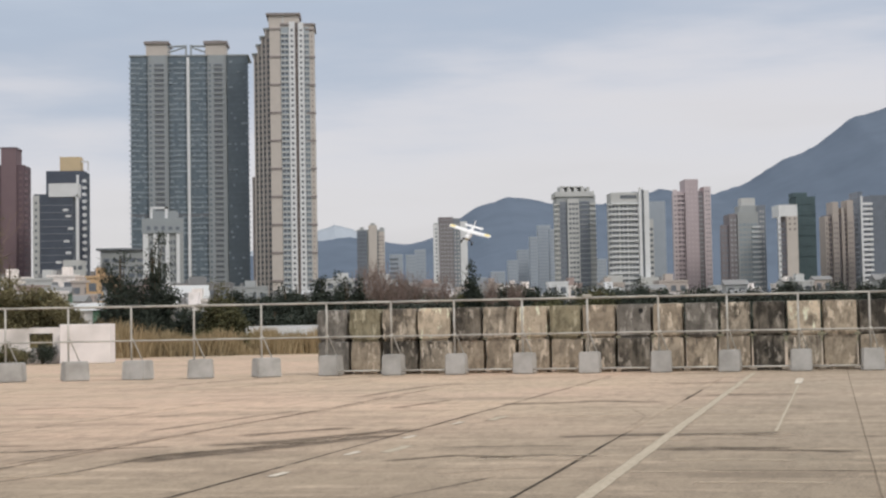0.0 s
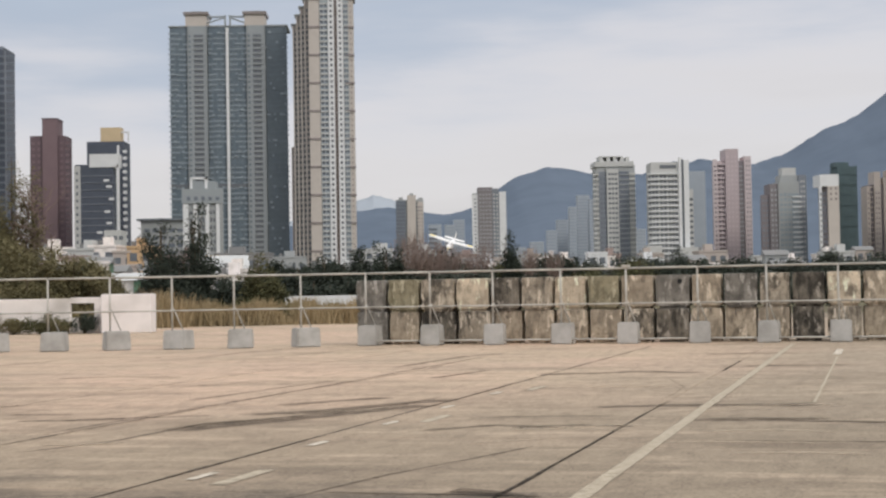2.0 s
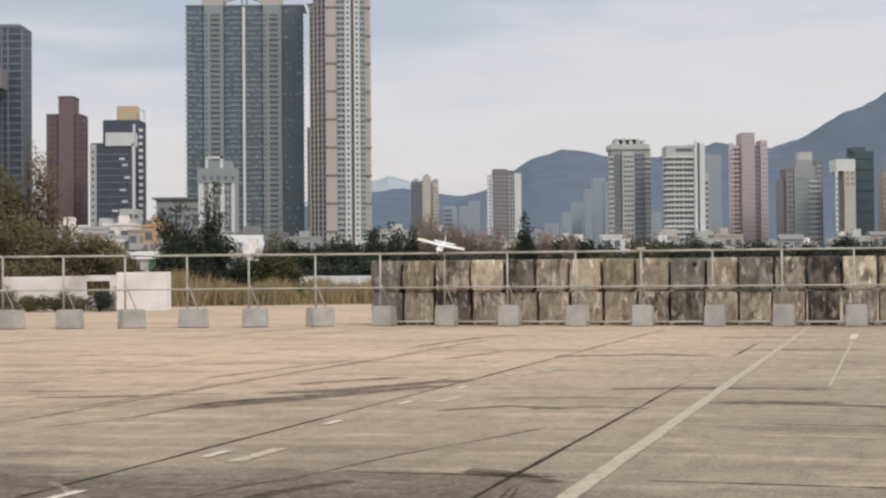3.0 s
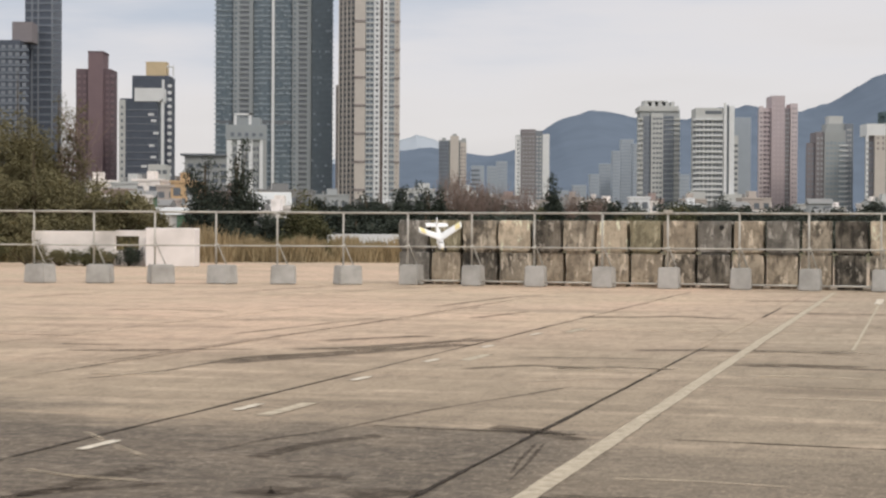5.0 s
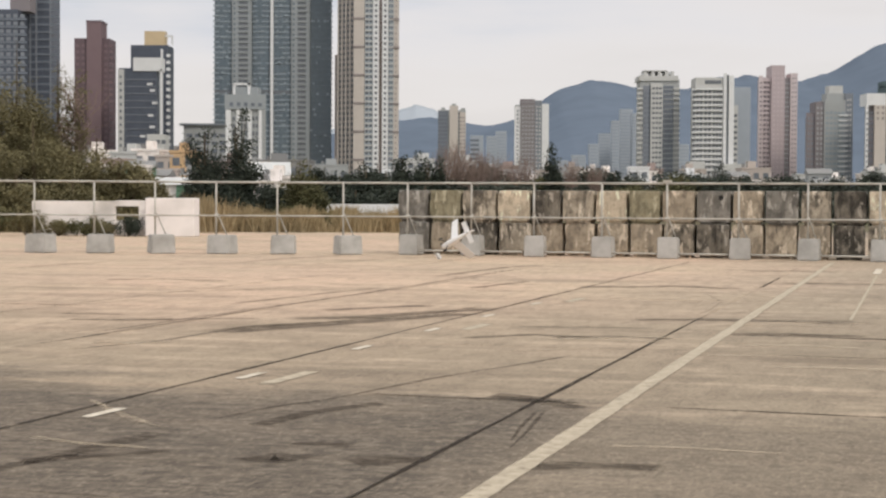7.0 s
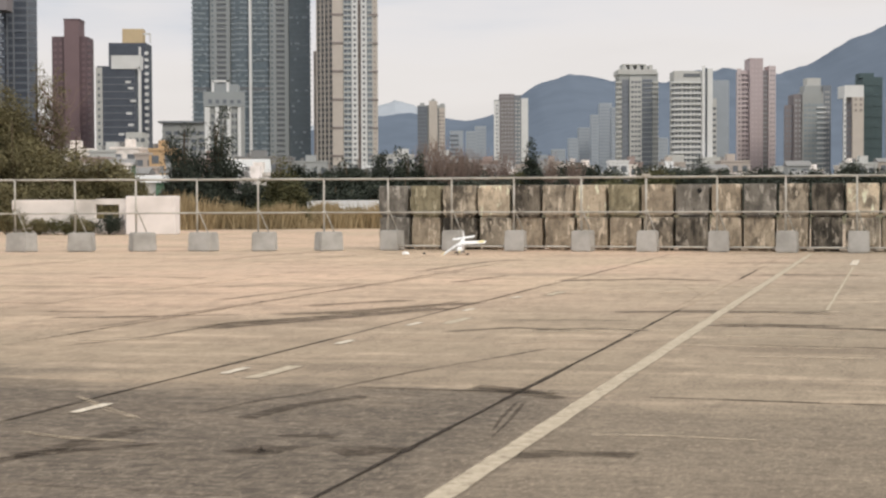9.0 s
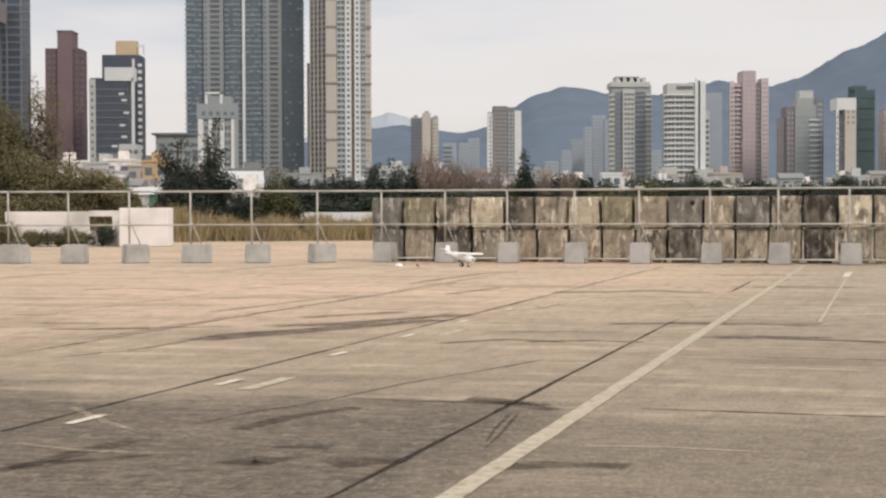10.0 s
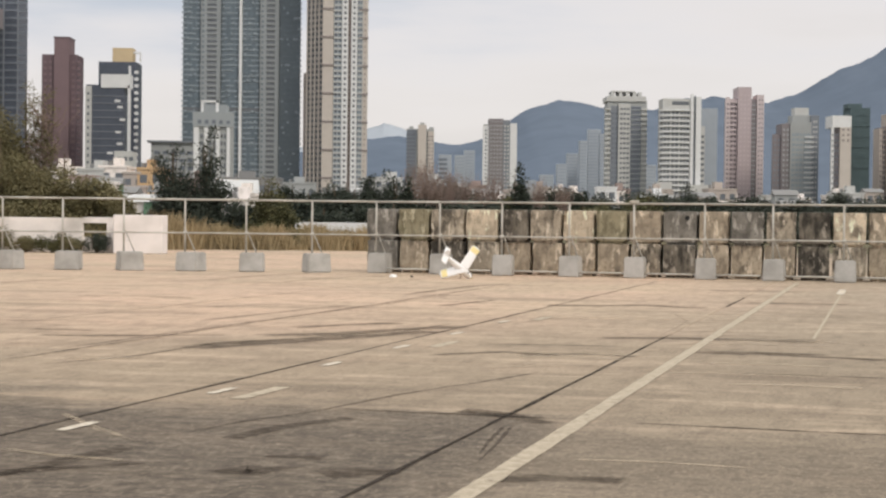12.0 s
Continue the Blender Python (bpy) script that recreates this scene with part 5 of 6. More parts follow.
stain(lane(-2.19, 4, 43.6), 0.094, "paint_line", "long worn white painted line on the concrete", 21, 0.006, "painted_line", sharp=True)
for q in (4.3, 6.9, 9.5, 12.1, 14.95, 17.45, 20.0, 22.8):
    stain([apron_point(-5.68, q)[:2], apron_point(-5.66, q + 0.7)[:2]], 0.06, "paint_dash", "short white painted dash beside a joint", int(q * 10), 0.008, "painted_dash", sharp=True)
for q in (0.2, 6.0, 11.8, 17.8, 23.6):
    stain([apron_point(-5.30, q)[:2], apron_point(-5.28, q + 1.3)[:2]], 0.10, "paint_line", "faded broad white painted dash", int(q * 7), 0.006, "painted_patch", sharp=True)
stain([apron_point(-0.86, 36.2)[:2], apron_point(-0.86, 39.4)[:2]], 0.11, "paint_dash", "short white painted dash near the fence", 71, 0.008, "painted_dash", sharp=True)
stain([apron_point(-0.83, 21.3)[:2], apron_point(-0.83, 36.0)[:2]], 0.034, "paint_line", "thin faded white painted line", 72, 0.006, "painted_dash", sharp=True)
# bitumen that has crept out of the joints
stain(lane(-5.95, 4, 46), 0.05, "stain_seam", "dark bitumen seam along a slab joint", 1, name="seam")
stain(lane(-2.82, 4, 23), 0.045, "stain_seam", "dark bitumen seam along a slab joint", 2, name="seam")
stain(lane(-2.80, 29, 34), 0.055, "stain_seam", "dark bitumen seam along a slab joint", 3, name="seam")
stain(lane(-9.15, 12, 38), 0.045, "stain_seam", "dark bitumen seam along a slab joint", 4, name="seam")
stain(lane(-12.3, 14, 44), 0.026, "stain_seam", "thin dark bitumen seam along a joint", 5, name="seam")
for q, a, b, w in ((11.56, -2.1, 2.5, 0.055), (16.06, -2.1, 3.5, 0.045), (20.6, -2.0, 4.5, 0.05), (11.6, -4.4, -2.3, 0.05)):
    stain(cross_lane(q, a, b), w, "stain_seam", "dark seam across the slabs", int(q * 3), name="seam")
# drag marks, rubber and water stains
for pts, w, lab in (
        ([(-1.85, 10.35), (-1.28, 11.47), (-0.81, 12.06), (-0.11, 13.38), (0.63, 14.45), (1.66, 16.07)], 0.05, "faint dark crack line"),
        ([(-2.75, 8.4), (-2.3, 9.2), (-1.85, 10.35)], 0.14, "dark drag mark"),
        ([(-4.43, 15.28), (-3.78, 16.11), (-3.07, 17.17), (-2.42, 19.05), (-1.21, 20.09), (0.14, 22.02), (1.04, 24.00)], 0.07, "dark ragged crack line"),
        ([(-4.71, 16.23), (-3.99, 18.49), (-3.03, 21.37), (-1.70, 25.15), (-0.03, 29.86), (1.49, 34.51)], 0.055, "dark straight joint line"),
        ([(-2.98, 17.77), (-2.13, 18.99), (-1.06, 20.00), (0.14, 21.23), (0.80, 22.08)], 0.42, "broad dark water stain"),
        ([(-1.80, 21.83), (-0.87, 22.76), (0.06, 23.49)], 0.35, "dark water stain"),
        ([(-5.09, 20.12), (-4.10, 20.02), (-3.40, 20.28)], 0.16, "dark line of dirt"),
        ([(-3.41, 22.87), (-2.14, 25.88), (-0.88, 28.72)], 0.10, "dark line of dirt"),
        ([(-7.11, 39.69), (-4.74, 42.19), (-2.44, 45.95)], 0.10, "dark line of dirt"),
        ([(3.17, 18.27), (4.07, 18.35), (5.24, 17.98)], 0.30, "dark band across slabs"),
        ([(0.84, 19.34), (1.84, 19.25), (2.95, 19.08)], 0.10, "dark streak across slabs"),
        ([(0.36, 12.23), (0.74, 11.91), (1.18, 11.41)], 0.16, "dark rubber smear"),
        ([(-1.17, 8.99), (-1.00, 9.24), (-0.78, 9.08)], 0.30, "dark oil patch"),
        ([(3.22, 18.22), (4.39, 18.05), (5.92, 17.24)], 0.22, "dark band across slabs"),
        ([(-2.46, 20.32), (-1.17, 20.70), (-0.13, 21.72), (1.20, 22.92)], 0.34, "dark water stain"),
        ([(-4.60, 20.21), (-3.46, 20.25), (-2.25, 20.45)], 0.14, "dark line of dirt"),
        ([(1.18, 17.69), (2.11, 17.89), (2.84, 17.55)], 0.12, "dark streak across slabs"),
        ([(-5.53, 25.81), (-4.02, 26.77), (-2.23, 28.48)], 0.08, "dark line of dirt"),
        ([(-3.57, 38.29), (-1.81, 42.51), (1.08, 46.36)], 0.14, "dark line of dirt"),
        ([(0.38, 12.31), (0.63, 12.18), (0.96, 11.78)], 0.22, "dark rubber smear"),
        ([(0.83, 11.58), (0.61, 10.34), (0.39, 9.29)], 0.022, "thin tyre mark"), ([(0.76, 11.48), (0.56, 10.47), (0.45, 9.73)], 0.02, "thin tyre mark"),
        ([(4.76, 27.37), (4.56, 24.52), (4.2, 23.2), (3.5, 21.0)], 0.011, "curved tyre mark"),
        ([(-5.51, 38.83), (-4.21, 43.18), (-2.50, 46.98)], 0.10, "dark line towards the fence"), ([(-10.16, 35.00), (-9.42, 37.77), (-8.54, 40.20)], 0.12, "dark line on pale concrete"),
        ([(-0.27, 32.12), (1.63, 37.61), (3.21, 40.02)], 0.14, "dark streak near the fence"), ([(-2.59, 8.93), (-2.15, 9.19), (-1.58, 9.46)], 0.12, "dark scuff"),
        ([(-1.35, 10.38), (-0.92, 11.24), (-0.36, 11.85)], 0.12, "dark scuff"), ([(-0.6, 9.0), (-0.3, 9.15), (0.0, 9.1)], 0.2, "dark oil patch"), ([(-1.0, 9.7), (-0.75, 9.75), (-0.5, 9.65)], 0.13, "dark oil patch"),
        ([(0.35, 8.9), (0.8, 9.0), (1.4, 8.8)], 0.28, "dark oil patch"),
        ([(2.34, 20.50), (3.96, 20.65), (5.89, 20.24)], 0.35, "dark band across slabs"), ([(2.30, 28.54), (4.52, 29.22), (5.94, 28.24)], 0.4, "dark streak across slabs"),
        ([(-5.38, 21.24), (-4.71, 21.09), (-4.31, 21.02)], 0.12, "dark scuff"), ([(0.11, 17.42), (1.13, 18.11), (2.00, 17.57)], 0.18, "dark streak across slabs"),
        ([(-7.4, 23.5), (-6.4, 23.1), (-5.2, 22.9)], 0.16, "dark scuff"), ([(-7.0, 30.5), (-5.5, 30.9), (-4.0, 30.2)], 0.22, "dark scuff"), ([(0.5, 28.0), (1.2, 29.5), (1.9, 31.0)], 0.15, "dark streak"),
        ([(6.6, 30.5), (7.8, 30.6), (9.2, 30.1)], 0.22, "dark streak across slabs"), ([(7.0, 36.2), (8.4, 36.4), (9.8, 35.8)], 0.25, "dark streak across slabs")):
    stain(pts, w * 1.5, "stain_dark", lab + " on the concrete", int(abs(pts[0][0]) * 31 + pts[0][1]), z=0.0035)
for pts, w in (([(2.07, 24.53), (2.33, 25.45), (3.42, 25.12), (4.73, 24.68)], 0.10), ([(1.15, 17.51), (1.93, 17.49), (2.64, 17.05)], 0.18), ([(3.23, 16.83), (4.04, 16.82), (4.78, 16.42)], 0.16), ([(-3.87, 16.76), (-3.40, 16.60), (-3.01, 16.83)], 0.12), ([(4.23, 20.48), (5.04, 20.36), (5.89, 20.24)], 0.15), ([(-2.79, 10.01), (-2.30, 9.66), (-1.72, 9.46)], 0.06), ([(-2.80, 11.96), (-2.37, 11.17), (-1.99, 10.48)], 0.05), ([(2.04, 24.82), (3.30, 24.96), (4.56, 24.66)], 0.13), ([(1.45, 17.53), (2.43, 17.83), (2.93, 17.64)], 0.14), ([(3.45, 19.47), (4.50, 19.65), (5.62, 19.30)], 0.2),
               ([(-2.73, 9.94), (-2.31, 9.70), (-1.73, 9.50)], 0.05), ([(-2.70, 11.72), (-2.20, 10.74), (-1.85, 10.35)], 0.02), ([(-3.9, 16.7), (-3.4, 16.75), (-2.9, 16.9)], 0.14), ([(2.2, 15.7), (3.4, 15.6), (4.6, 15.2)], 0.10),
               ([(0.6, 15.9), (1.5, 16.3), (2.4, 16.6)], 0.06), ([(3.0, 14.6), (3.8, 14.5), (4.5, 14.2)], 0.15), ([(1.0, 9.7), (1.6, 9.6), (2.3, 9.35)], 0.06), ([(5.0, 26.4), (6.4, 26.2), (7.8, 25.7)], 0.2)):
    stain(pts, w * 1.4, "stain_pale", "pale scuffed streak on the concrete", int(abs(pts[0][0]) * 17 + pts[0][1]), z=0.0055)


# ---------- model aeroplane ----------
def wing_section(x, y0, chord, z, thick):
    """Aerofoil ring at span x; leading edge at y0, nose towards +y."""
    pts = []
    for f, u in ((0.0, 0.0), (0.06, 0.75), (0.3, 1.0), (0.65, 0.6), (1.0, 0.06)):
        pts.append((x, y0 - chord * f, z + thick * u))
    for f, u in ((0.95, -0.05), (0.5, -0.1), (0.12, -0.18)):
        pts.append((x, y0 - chord * f, z + thick * u))
    return pts


def aeroplane():
    root = tagged(empty("model_aeroplane"), "white foam high-wing model aeroplane with yellow wing tips", "model aeroplane")
    def ring(y, w, h, z, k=10):
        return [(w * math.copysign(abs(math.cos(a)) ** 0.6, math.cos(a)), y, z + h * math.copysign(abs(math.sin(a)) ** 0.6, math.sin(a))) for a in [2 * math.pi * i / k for i in range(k)]]
    part("fuselage", loft([ring(0.40, 0.055, 0.06, -0.01), ring(0.36, 0.07, 0.08, -0.01), ring(0.22, 0.085, 0.105, 0.0), ring(0.05, 0.085, 0.12, 0.01), ring(-0.15, 0.075, 0.10, 0.01), ring(-0.45, 0.04, 0.05, 0.03), ring(-0.66, 0.018, 0.03, 0.04)]),
         "foam_white", root, smooth=True)
    part("windscreen", boxes([(-0.065, 0.065, 0.20, 0.26, 0.03, 0.10)], 0.012), "dark_plastic", root, "dark cabin window")
    halves = []
    for s in (1, -1):
        half = part("wing_half", loft([wing_section(s * x, 0.14 - 0.03 * x, 0.30 - 0.05 * x, 0.03 * x, 0.036) for x in (0.0, 0.25, 0.57)]), "foam_white", root, "white foam wing half")
        half.matrix_basis = pose(s * 0.02, 0.05, 0.115)
        part("wing_tip", loft([wing_section(s * x, 0.14 - 0.03 * x - (0.05 if x > 0.69 else 0), (0.30 - 0.05 * x) * (0.6 if x > 0.69 else 1), 0.03 * x, 0.036 if x < 0.69 else 0.018) for x in (0.57, 0.66, 0.70)]),
             "foam_white", half, "rounded white wing tip")
        film = loft([[(s * x, 0.14 - 0.03 * x - (0.30 - 0.05 * x) * f, 0.03 * x + z) for f, z in ((0.05, 0.034), (0.3, 0.040), (0.65, 0.026), (0.95, 0.010), (0.95, 0.006), (0.3, 0.034))] for x in (0.50, 0.66)])
        part("tip_film", film, "foam_yellow", half, "yellow film on the upper wing tip")
        halves.append(half)
        part("gear_leg", rods([((s * 0.05, 0.16, -0.09), (s * 0.17, 0.18, -0.225), 0.012, 0.010)], 6), "dark_plastic", root)
        wheel = part("wheel", rods([((s * 0.155, 0.18, -0.235), (s * 0.20, 0.18, -0.235), 0.062, 0.062)], 14), "rubber", root, "black rubber wheel")
        part("hub", rods([((s * 0.152, 0.18, -0.235), (s * 0.203, 0.18, -0.235), 0.022, 0.022)], 8), "foam_white", wheel)
    part("tailplane", loft([wing_section(x, -0.48 - 0.06 * abs(x), 0.20 - 0.08 * abs(x), 0.045, 0.014) for x in (-0.32, 0, 0.32)]), "foam_white", root)
    part("fin", loft([[(-0.008, -0.48, 0.05), (0.008, -0.48, 0.05), (0.008, -0.69, 0.05), (-0.008, -0.69, 0.05)], [(-0.006, -0.58, 0.24), (0.006, -0.58, 0.24), (0.006, -0.70, 0.24), (-0.006, -0.70, 0.24)]]), "foam_white", root, "upright white tail fin")
    part("spinner", rods([((0, 0.40, -0.01), (0, 0.46, -0.01), 0.035, 0.006)], 10), "foam_yellow", root)
    part("propeller", boxes([(-0.14, 0.14, 0.425, 0.435, -0.03, 0.01)], 0.004), "dark_plastic", root, "two-bladed dark propeller")
    part("tail_wheel", rods([((-0.008, -0.62, -0.02), (0.008, -0.62, -0.02), 0.022, 0.022)], 10), "rubber", root)
    return root, halves


plane, wings = aeroplane()
hatch = tagged(part("foam_hatch", loft([[(-0.11, -0.07, 0), (0.11, -0.06, 0), (0.10, 0.07, 0), (-0.10, 0.06, 0)], [(-0.08, -0.05, 0.07), (0.08, -0.04, 0.08), (0.07, 0.04, 0.06), (-0.07, 0.04, 0.05)]]), "foam_white"),
               "broken white foam hatch thrown off the aeroplane", "debris")
pack = tagged(part("battery_pack", boxes([(-0.055, 0.055, -0.03, 0.03, 0, 0.045)], 0.008), "dark_plastic"), "small dark battery pack thrown off the aeroplane", "debris")


# ---------- apron slabs ----------
def slabs_of_apron():
    s_edges = [-2.82 + 3.13 * k for k in range(-15, 15)]
    q_edges = [11.56 + 4.52 * k for k in range(-6, 16)]
    rng = random.Random(9)
    shared = {}
    for i, (sa, sb) in enumerate(zip(s_edges, s_edges[1:])):
        for qa, qb in zip(q_edges, q_edges[1:]):
            c = apron_point((sa + sb) / 2, (qa + qb) / 2)
            if not (abs(c[0]) < 9 + 0.33 * c[1] and -9 < c[1] < 83):
                continue
            w, d = sb - sa - 0.012, qb - qa - 0.01
            if "slab" not in shared:
                bm = boxes([(-w / 2, w / 2, -d / 2, d / 2, -0.05, 0)], 0.008)
                me = bpy.data.meshes.new("slab")
                bm.to_mesh(me)
                bm.free()
                me.materials.append(M["apron"])
                shared["slab"] = me
            ob = new("slab", shared["slab"])
            ob.parent = apron
            ob.matrix_parent_inverse = apron.matrix_world.inverted()
            ob.matrix_basis = pose(c[0], c[1], rng.uniform(-0.003, 0.002), 0, 0, -17.4)


slabs_of_apron()


# ---------- what moves ----------
def motions():
    flight = [
        (0.0, pose(3.742, 51.200, 4.493, -25.1, -17.5, 167.9)),
        (1.0, pose(2.692, 49.300, 3.782, -22.9, -18.1, 168.2)),
        (2.0, pose(1.657, 47.300, 3.048, -16.2, -17.4, 170.9)),
        (3.0, pose(0.843, 45.600, 2.339, -14.1, -13.2, 170.8)),
        (3.4, pose(0.738, 45.324, 2.245, -18.3, -10.3, 174.7)),
        (4.1, pose(0.314, 44.220, 1.949, -33.4, 4.4, -171.9)),
        (4.8, pose(-0.039, 43.300, 1.555, -43.6, 18.6, -163.7)),
        (5.0, pose(0.001, 43.300, 1.410, -40.3, 0.3, -167.5)),
        (5.2, pose(0.017, 43.300, 1.248, -34.0, -27.6, -158.9)),
        (5.4, pose(0.065, 43.300, 1.121, -35.4, -45.8, -153.5)),
        (5.5, pose(0.048, 42.600, 1.008, -36.6, -62.0, -148.4)),
        (5.6, pose(0.096, 42.600, 0.874, -49.5, -79.3, -132.7)),
        (5.8, pose(0.167, 42.600, 0.738, -127.5, -69.9, -50.8)),
        (6.0, pose(0.155, 42.600, 0.641, -123.0, -46.2, -52.1)),
        (6.2, pose(0.083, 42.600, 0.570, -104.7, -45.7, -71.5)),
        (6.3, pose(0.148, 42.600, 0.534, -122.6, -46.8, -54.4)),
        (6.4, pose(0.230, 42.600, 0.488, -141.4, -45.3, -37.4)),
        (6.5, pose(0.342, 42.600, 0.427, -112.2, -28.8, -20.9)),
        (6.6, pose(0.377, 42.600, 0.407, -73.1, -10.8, -9.2)),
        (6.7, pose(0.393, 42.600, 0.351, -54.5, 28.0, -2.6)),
        (6.8, pose(0.368, 42.600, 0.458, -71.6, 51.0, -15.7)),
        (7.0, pose(0.375, 42.600, 0.521, -77.6, 63.8, -31.0)),
        (7.2, pose(0.471, 42.600, 0.625, -46.2, 65.8, -3.8)),
        (7.6, pose(0.702, 42.600, 0.592, -13.5, 73.9, 44.0)),
        (8.0, pose(0.850, 42.600, 0.509, 30.6, 68.6, 104.2)),
        (8.4, pose(1.000, 42.600, 0.385, 19.4, 46.3, 145.8)),
        (8.8, pose(1.100, 42.600, 0.292, -11.4, 18.4, 160.6)),
        (9.0, pose(1.160, 42.600, 0.241, -18.6, 8.2, 167.0)),
        (9.5, pose(1.385, 42.600, 0.189, 24.4, 0.8, -147.6)),
        (9.8, pose(1.365, 42.600, 0.268, 1.5, -5.7, -142.4)),
        (10.0, pose(1.391, 42.600, 0.272, -10.3, -17.7, -126.9)),
        (10.5, pose(1.392, 42.600, 0.287, -25.2, -7.3, -119.4)),
        (11.0, pose(1.425, 42.600, 0.295, -28.0, -2.6, -117.1)),
        (11.5, pose(1.464, 42.600, 0.295, -51.1, 39.8, -110.5)),
        (12.0, pose(1.478, 42.600, 0.282, -50.2, 38.4, -106.1)),
    ]
    walk(plane, flight)
    walk(wings[0], [
        (0.0, pose(0.02, 0.05, 0.115, 0, 0.0, 0.0)),
        (1.0, pose(0.02, 0.05, 0.115, 0, 0.0, 0.0)),
        (2.0, pose(0.02, 0.05, 0.115, 0, 0.0, 0.0)),
        (3.0, pose(0.02, 0.05, 0.115, 0, 0.0, 0.0)),
        (3.4, pose(0.02, 0.05, 0.115, 0, 0.0, 0.0)),
        (4.1, pose(0.02, 0.05, 0.115, 0, -21.9, 0.0)),
        (4.8, pose(0.02, 0.05, 0.115, 0, -38.1, 0.0)),
        (5.0, pose(0.02, 0.05, 0.115, 0, -21.6, 0.0)),
        (5.2, pose(0.02, 0.05, 0.115, 0, -1.8, 0.0)),
        (5.4, pose(0.02, 0.05, 0.115, 0, 8.0, 0.0)),
        (5.5, pose(0.02, 0.05, 0.115, 0, 8.0, 0.0)),
        (5.6, pose(0.02, 0.05, 0.115, 0, 8.0, 0.0)),
        (5.8, pose(0.02, 0.05, 0.115, 0, 8.0, 0.0)),
        (6.0, pose(0.02, 0.05, 0.115, 0, 8.0, 0.0)),
        (6.2, pose(0.02, 0.05, 0.115, 0, -0.6, 0.0)),
        (6.3, pose(0.02, 0.05, 0.115, 0, -4.0, 0.0)),
        (6.4, pose(0.02, 0.05, 0.115, 0, -6.0, 0.0)),
        (6.5, pose(0.02, 0.05, 0.115, 0, -32.0, 0.0)),
        (6.6, pose(0.02, 0.05, 0.115, 0, -60.0, 0.0)),
        (6.7, pose(0.02, 0.05, 0.115, 0, -48.0, 0.0)),
        (6.8, pose(0.02, 0.05, 0.115, 0, -48.0, 0.0)),
        (7.0, pose(0.02, 0.05, 0.115, 0, -39.1, 0.0)),
        (7.2, pose(0.02, 0.05, 0.115, 0, -33.8, 0.0)),
        (7.6, pose(0.02, 0.05, 0.115, 0, -31.6, 0.0)),
        (8.0, pose(0.02, 0.05, 0.115, 0, -29.5, 0.0)),
        (8.4, pose(0.02, 0.05, 0.115, 0, -27.0, 0.0)),
        (8.8, pose(0.02, 0.05, 0.115, 0, 15.0, 0.0)),
        (9.0, pose(0.02, 0.05, 0.115, 0, 28.0, 0.0)),
        (9.5, pose(0.02, 0.05, 0.115, 0, 8.0, 0.0)),
        (9.8, pose(0.02, 0.05, 0.115, 0, 8.0, 0.0)),
        (10.0, pose(0.02, 0.05, 0.115, 0, 20.0, -14.0)),
        (10.5, pose(0.02, 0.05, 0.115, 0, 62.0, -56.0)),
        (11.0, pose(0.02, 0.05, 0.115, 0, 64.0, -62.0)),
        (11.5, pose(0.02, 0.05, 0.115, 0, 60.0, -62.0)),
        (12.0, pose(0.02, 0.05, 0.115, 0, 58.0, -60.0)),
    ])
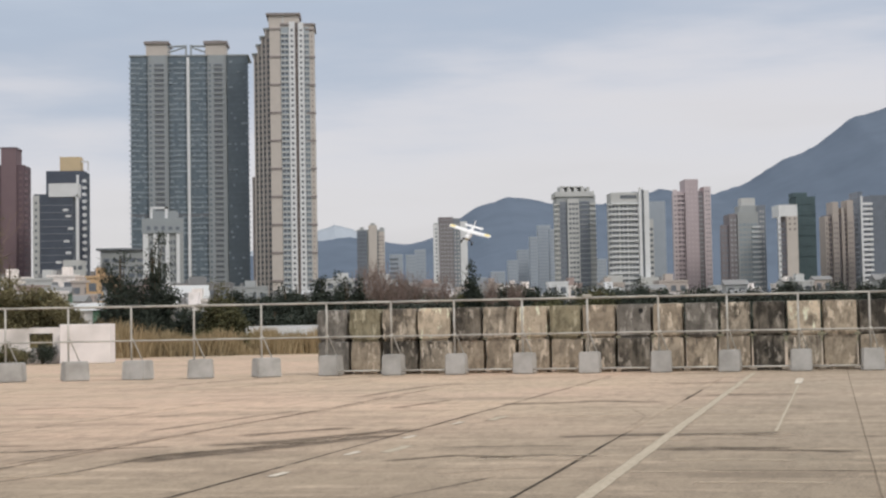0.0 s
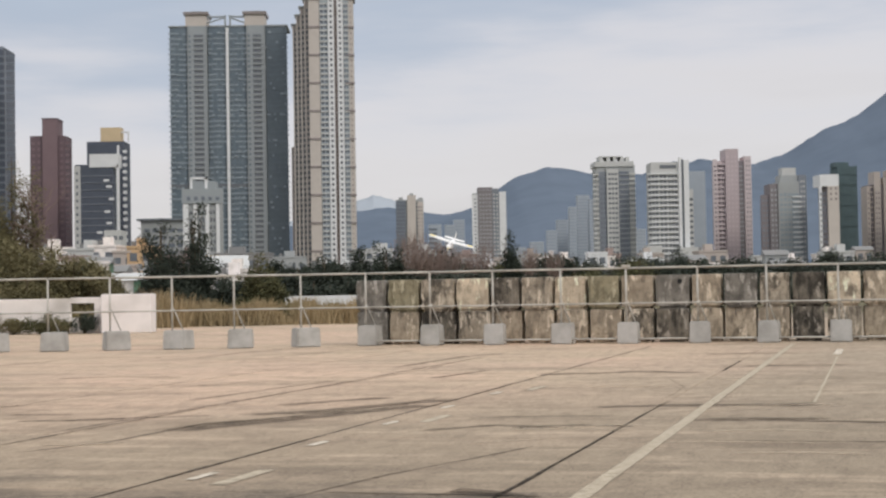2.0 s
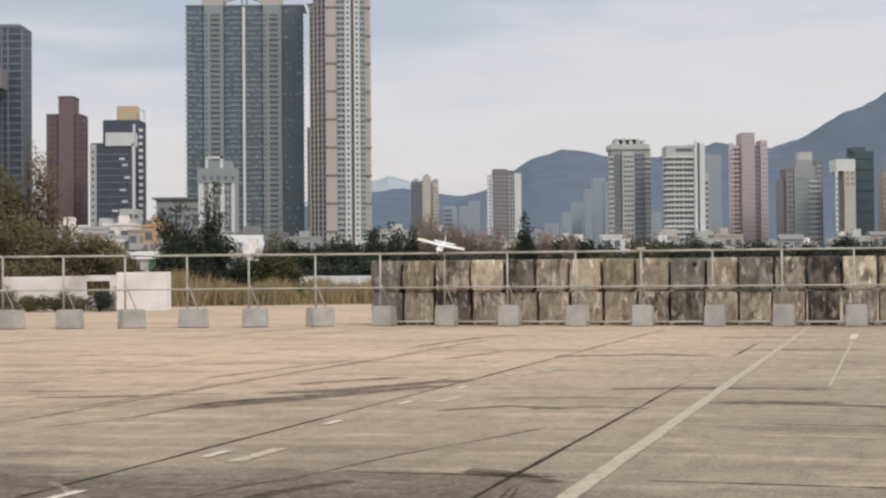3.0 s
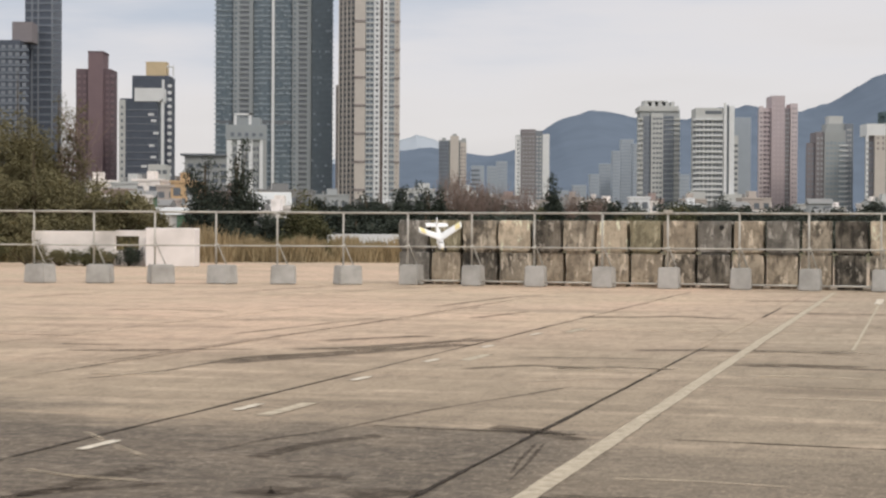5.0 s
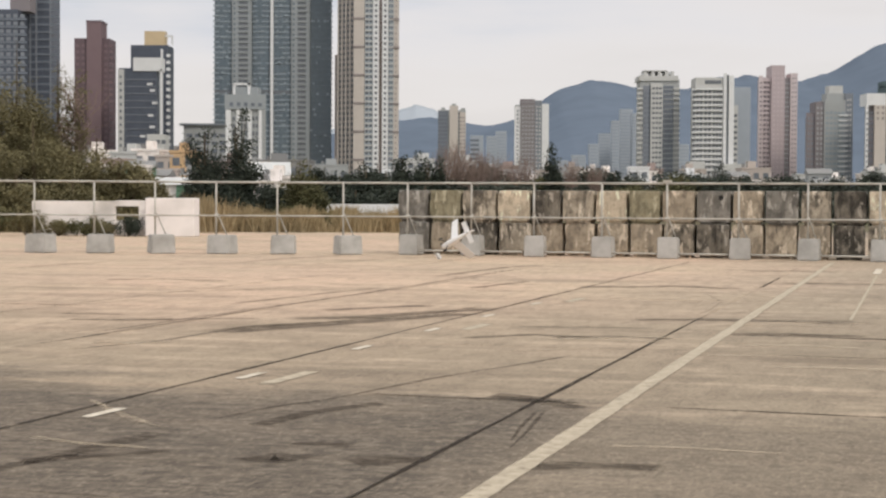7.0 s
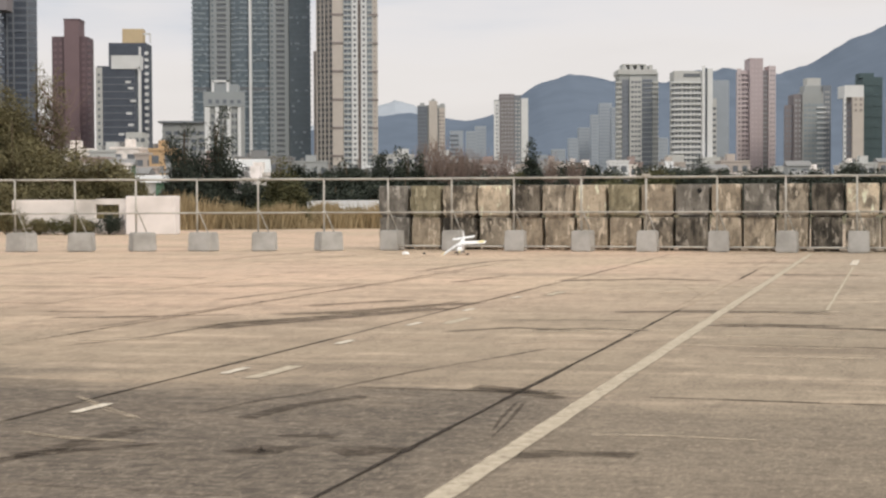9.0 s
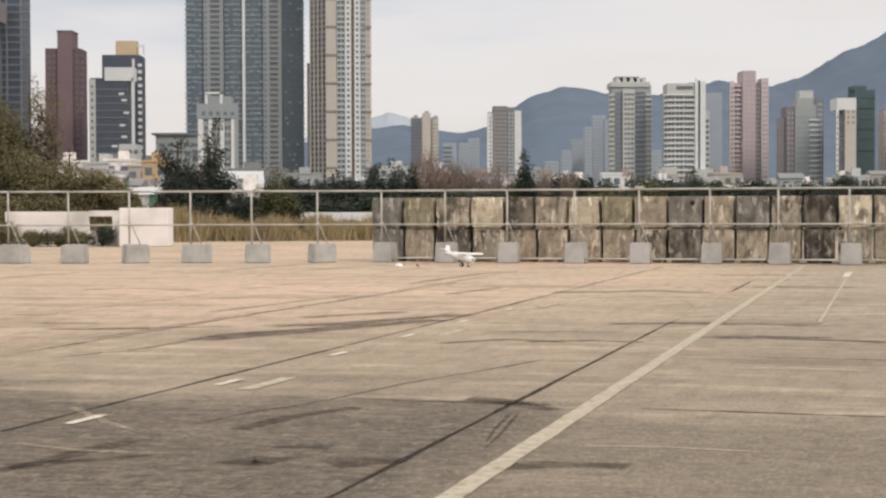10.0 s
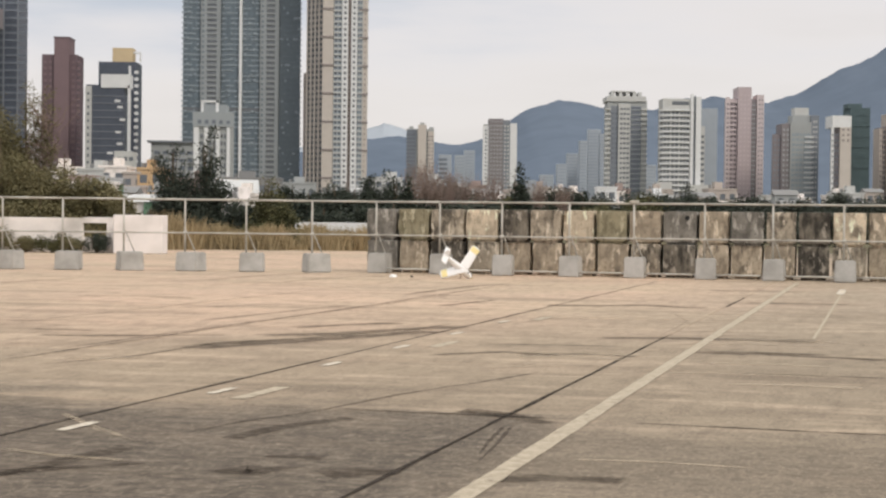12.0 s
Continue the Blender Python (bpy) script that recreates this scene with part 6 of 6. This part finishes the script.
    walk(wings[1], [
        (0.0, pose(-0.02, 0.05, 0.115, 0, 0.0, 0)),
        (1.0, pose(-0.02, 0.05, 0.115, 0, 0.0, 0)),
        (2.0, pose(-0.02, 0.05, 0.115, 0, 0.0, 0)),
        (3.0, pose(-0.02, 0.05, 0.115, 0, 0.0, 0)),
        (3.4, pose(-0.02, 0.05, 0.115, 0, 0.0, 0)),
        (4.1, pose(-0.02, 0.05, 0.115, 0, 26.6, 0)),
        (4.8, pose(-0.02, 0.05, 0.115, 0, 47.1, 0)),
        (5.0, pose(-0.02, 0.05, 0.115, 0, 41.5, 0)),
        (5.2, pose(-0.02, 0.05, 0.115, 0, 15.3, 0)),
        (5.4, pose(-0.02, 0.05, 0.115, 0, 3.0, 0)),
        (5.5, pose(-0.02, 0.05, 0.115, 0, 2.5, 0)),
        (5.6, pose(-0.02, 0.05, 0.115, 0, -1.2, 0)),
        (5.8, pose(-0.02, 0.05, 0.115, 0, -0.6, 0)),
        (6.0, pose(-0.02, 0.05, 0.115, 0, -2.3, 0)),
        (6.2, pose(-0.02, 0.05, 0.115, 0, -8.0, 0)),
        (6.3, pose(-0.02, 0.05, 0.115, 0, 0.0, 0)),
        (6.4, pose(-0.02, 0.05, 0.115, 0, 4.0, 0)),
        (6.5, pose(-0.02, 0.05, 0.115, 0, 16.0, 0)),
        (6.6, pose(-0.02, 0.05, 0.115, 0, 31.9, 0)),
        (6.7, pose(-0.02, 0.05, 0.115, 0, 31.3, 0)),
        (6.8, pose(-0.02, 0.05, 0.115, 0, 37.3, 0)),
        (7.0, pose(-0.02, 0.05, 0.115, 0, 29.0, 0)),
        (7.2, pose(-0.02, 0.05, 0.115, 0, 43.2, 0)),
        (7.6, pose(-0.02, 0.05, 0.115, 0, 26.2, 0)),
        (8.0, pose(-0.02, 0.05, 0.115, 0, 9.2, 0)),
        (8.4, pose(-0.02, 0.05, 0.115, 0, -8.0, 0)),
        (8.8, pose(-0.02, 0.05, 0.115, 0, -8.0, 0)),
        (9.0, pose(-0.02, 0.05, 0.115, 0, -8.0, 0)),
        (9.5, pose(-0.02, 0.05, 0.115, 0, -8.0, 0)),
        (9.8, pose(-0.02, 0.05, 0.115, 0, -5.4, 0)),
        (10.0, pose(-0.02, 0.05, 0.115, 0, 15.0, 0)),
        (10.5, pose(-0.02, 0.05, 0.115, 0, 19.0, 0)),
        (11.0, pose(-0.02, 0.05, 0.115, 0, 22.0, 0)),
        (11.5, pose(-0.02, 0.05, 0.115, 0, 26.5, 0)),
        (12.0, pose(-0.02, 0.05, 0.115, 0, 29.9, 0)),
    ])
    # hatch and battery ride inside the body until it strikes the ground
    inside = [(t, m @ pose(0, 0.12, -0.03)) for t, m in flight if t < 6.75]
    walk(hatch, inside + [(6.8, pose(0.16, 42.7, 0.12, 0, 60, 20)), (7.2, pose(-0.1, 43.6, 0.06, 0, 30, 60)), (7.8, pose(-0.3, 43.6, 0.0, 0, 0, 100)), (8.8, pose(-0.42, 43.4, 0.0, 0, 0, 120)), (12.0, pose(-0.42, 43.4, 0.0, 0, 0, 121))])
    inside = [(t, m @ pose(0, 0.05, 0.0)) for t, m in flight if t < 7.1]
    walk(pack, inside + [(7.6, pose(0.4, 43.0, 0.10, 0, 70, 20)), (8.2, pose(0.2, 43.3, 0.01, 0, 5, 70)), (9.0, pose(0.12, 43.3, 0.0, 0, 0, 80)), (12.0, pose(0.12, 43.3, 0.0, 0, 0, 80))])


motions()
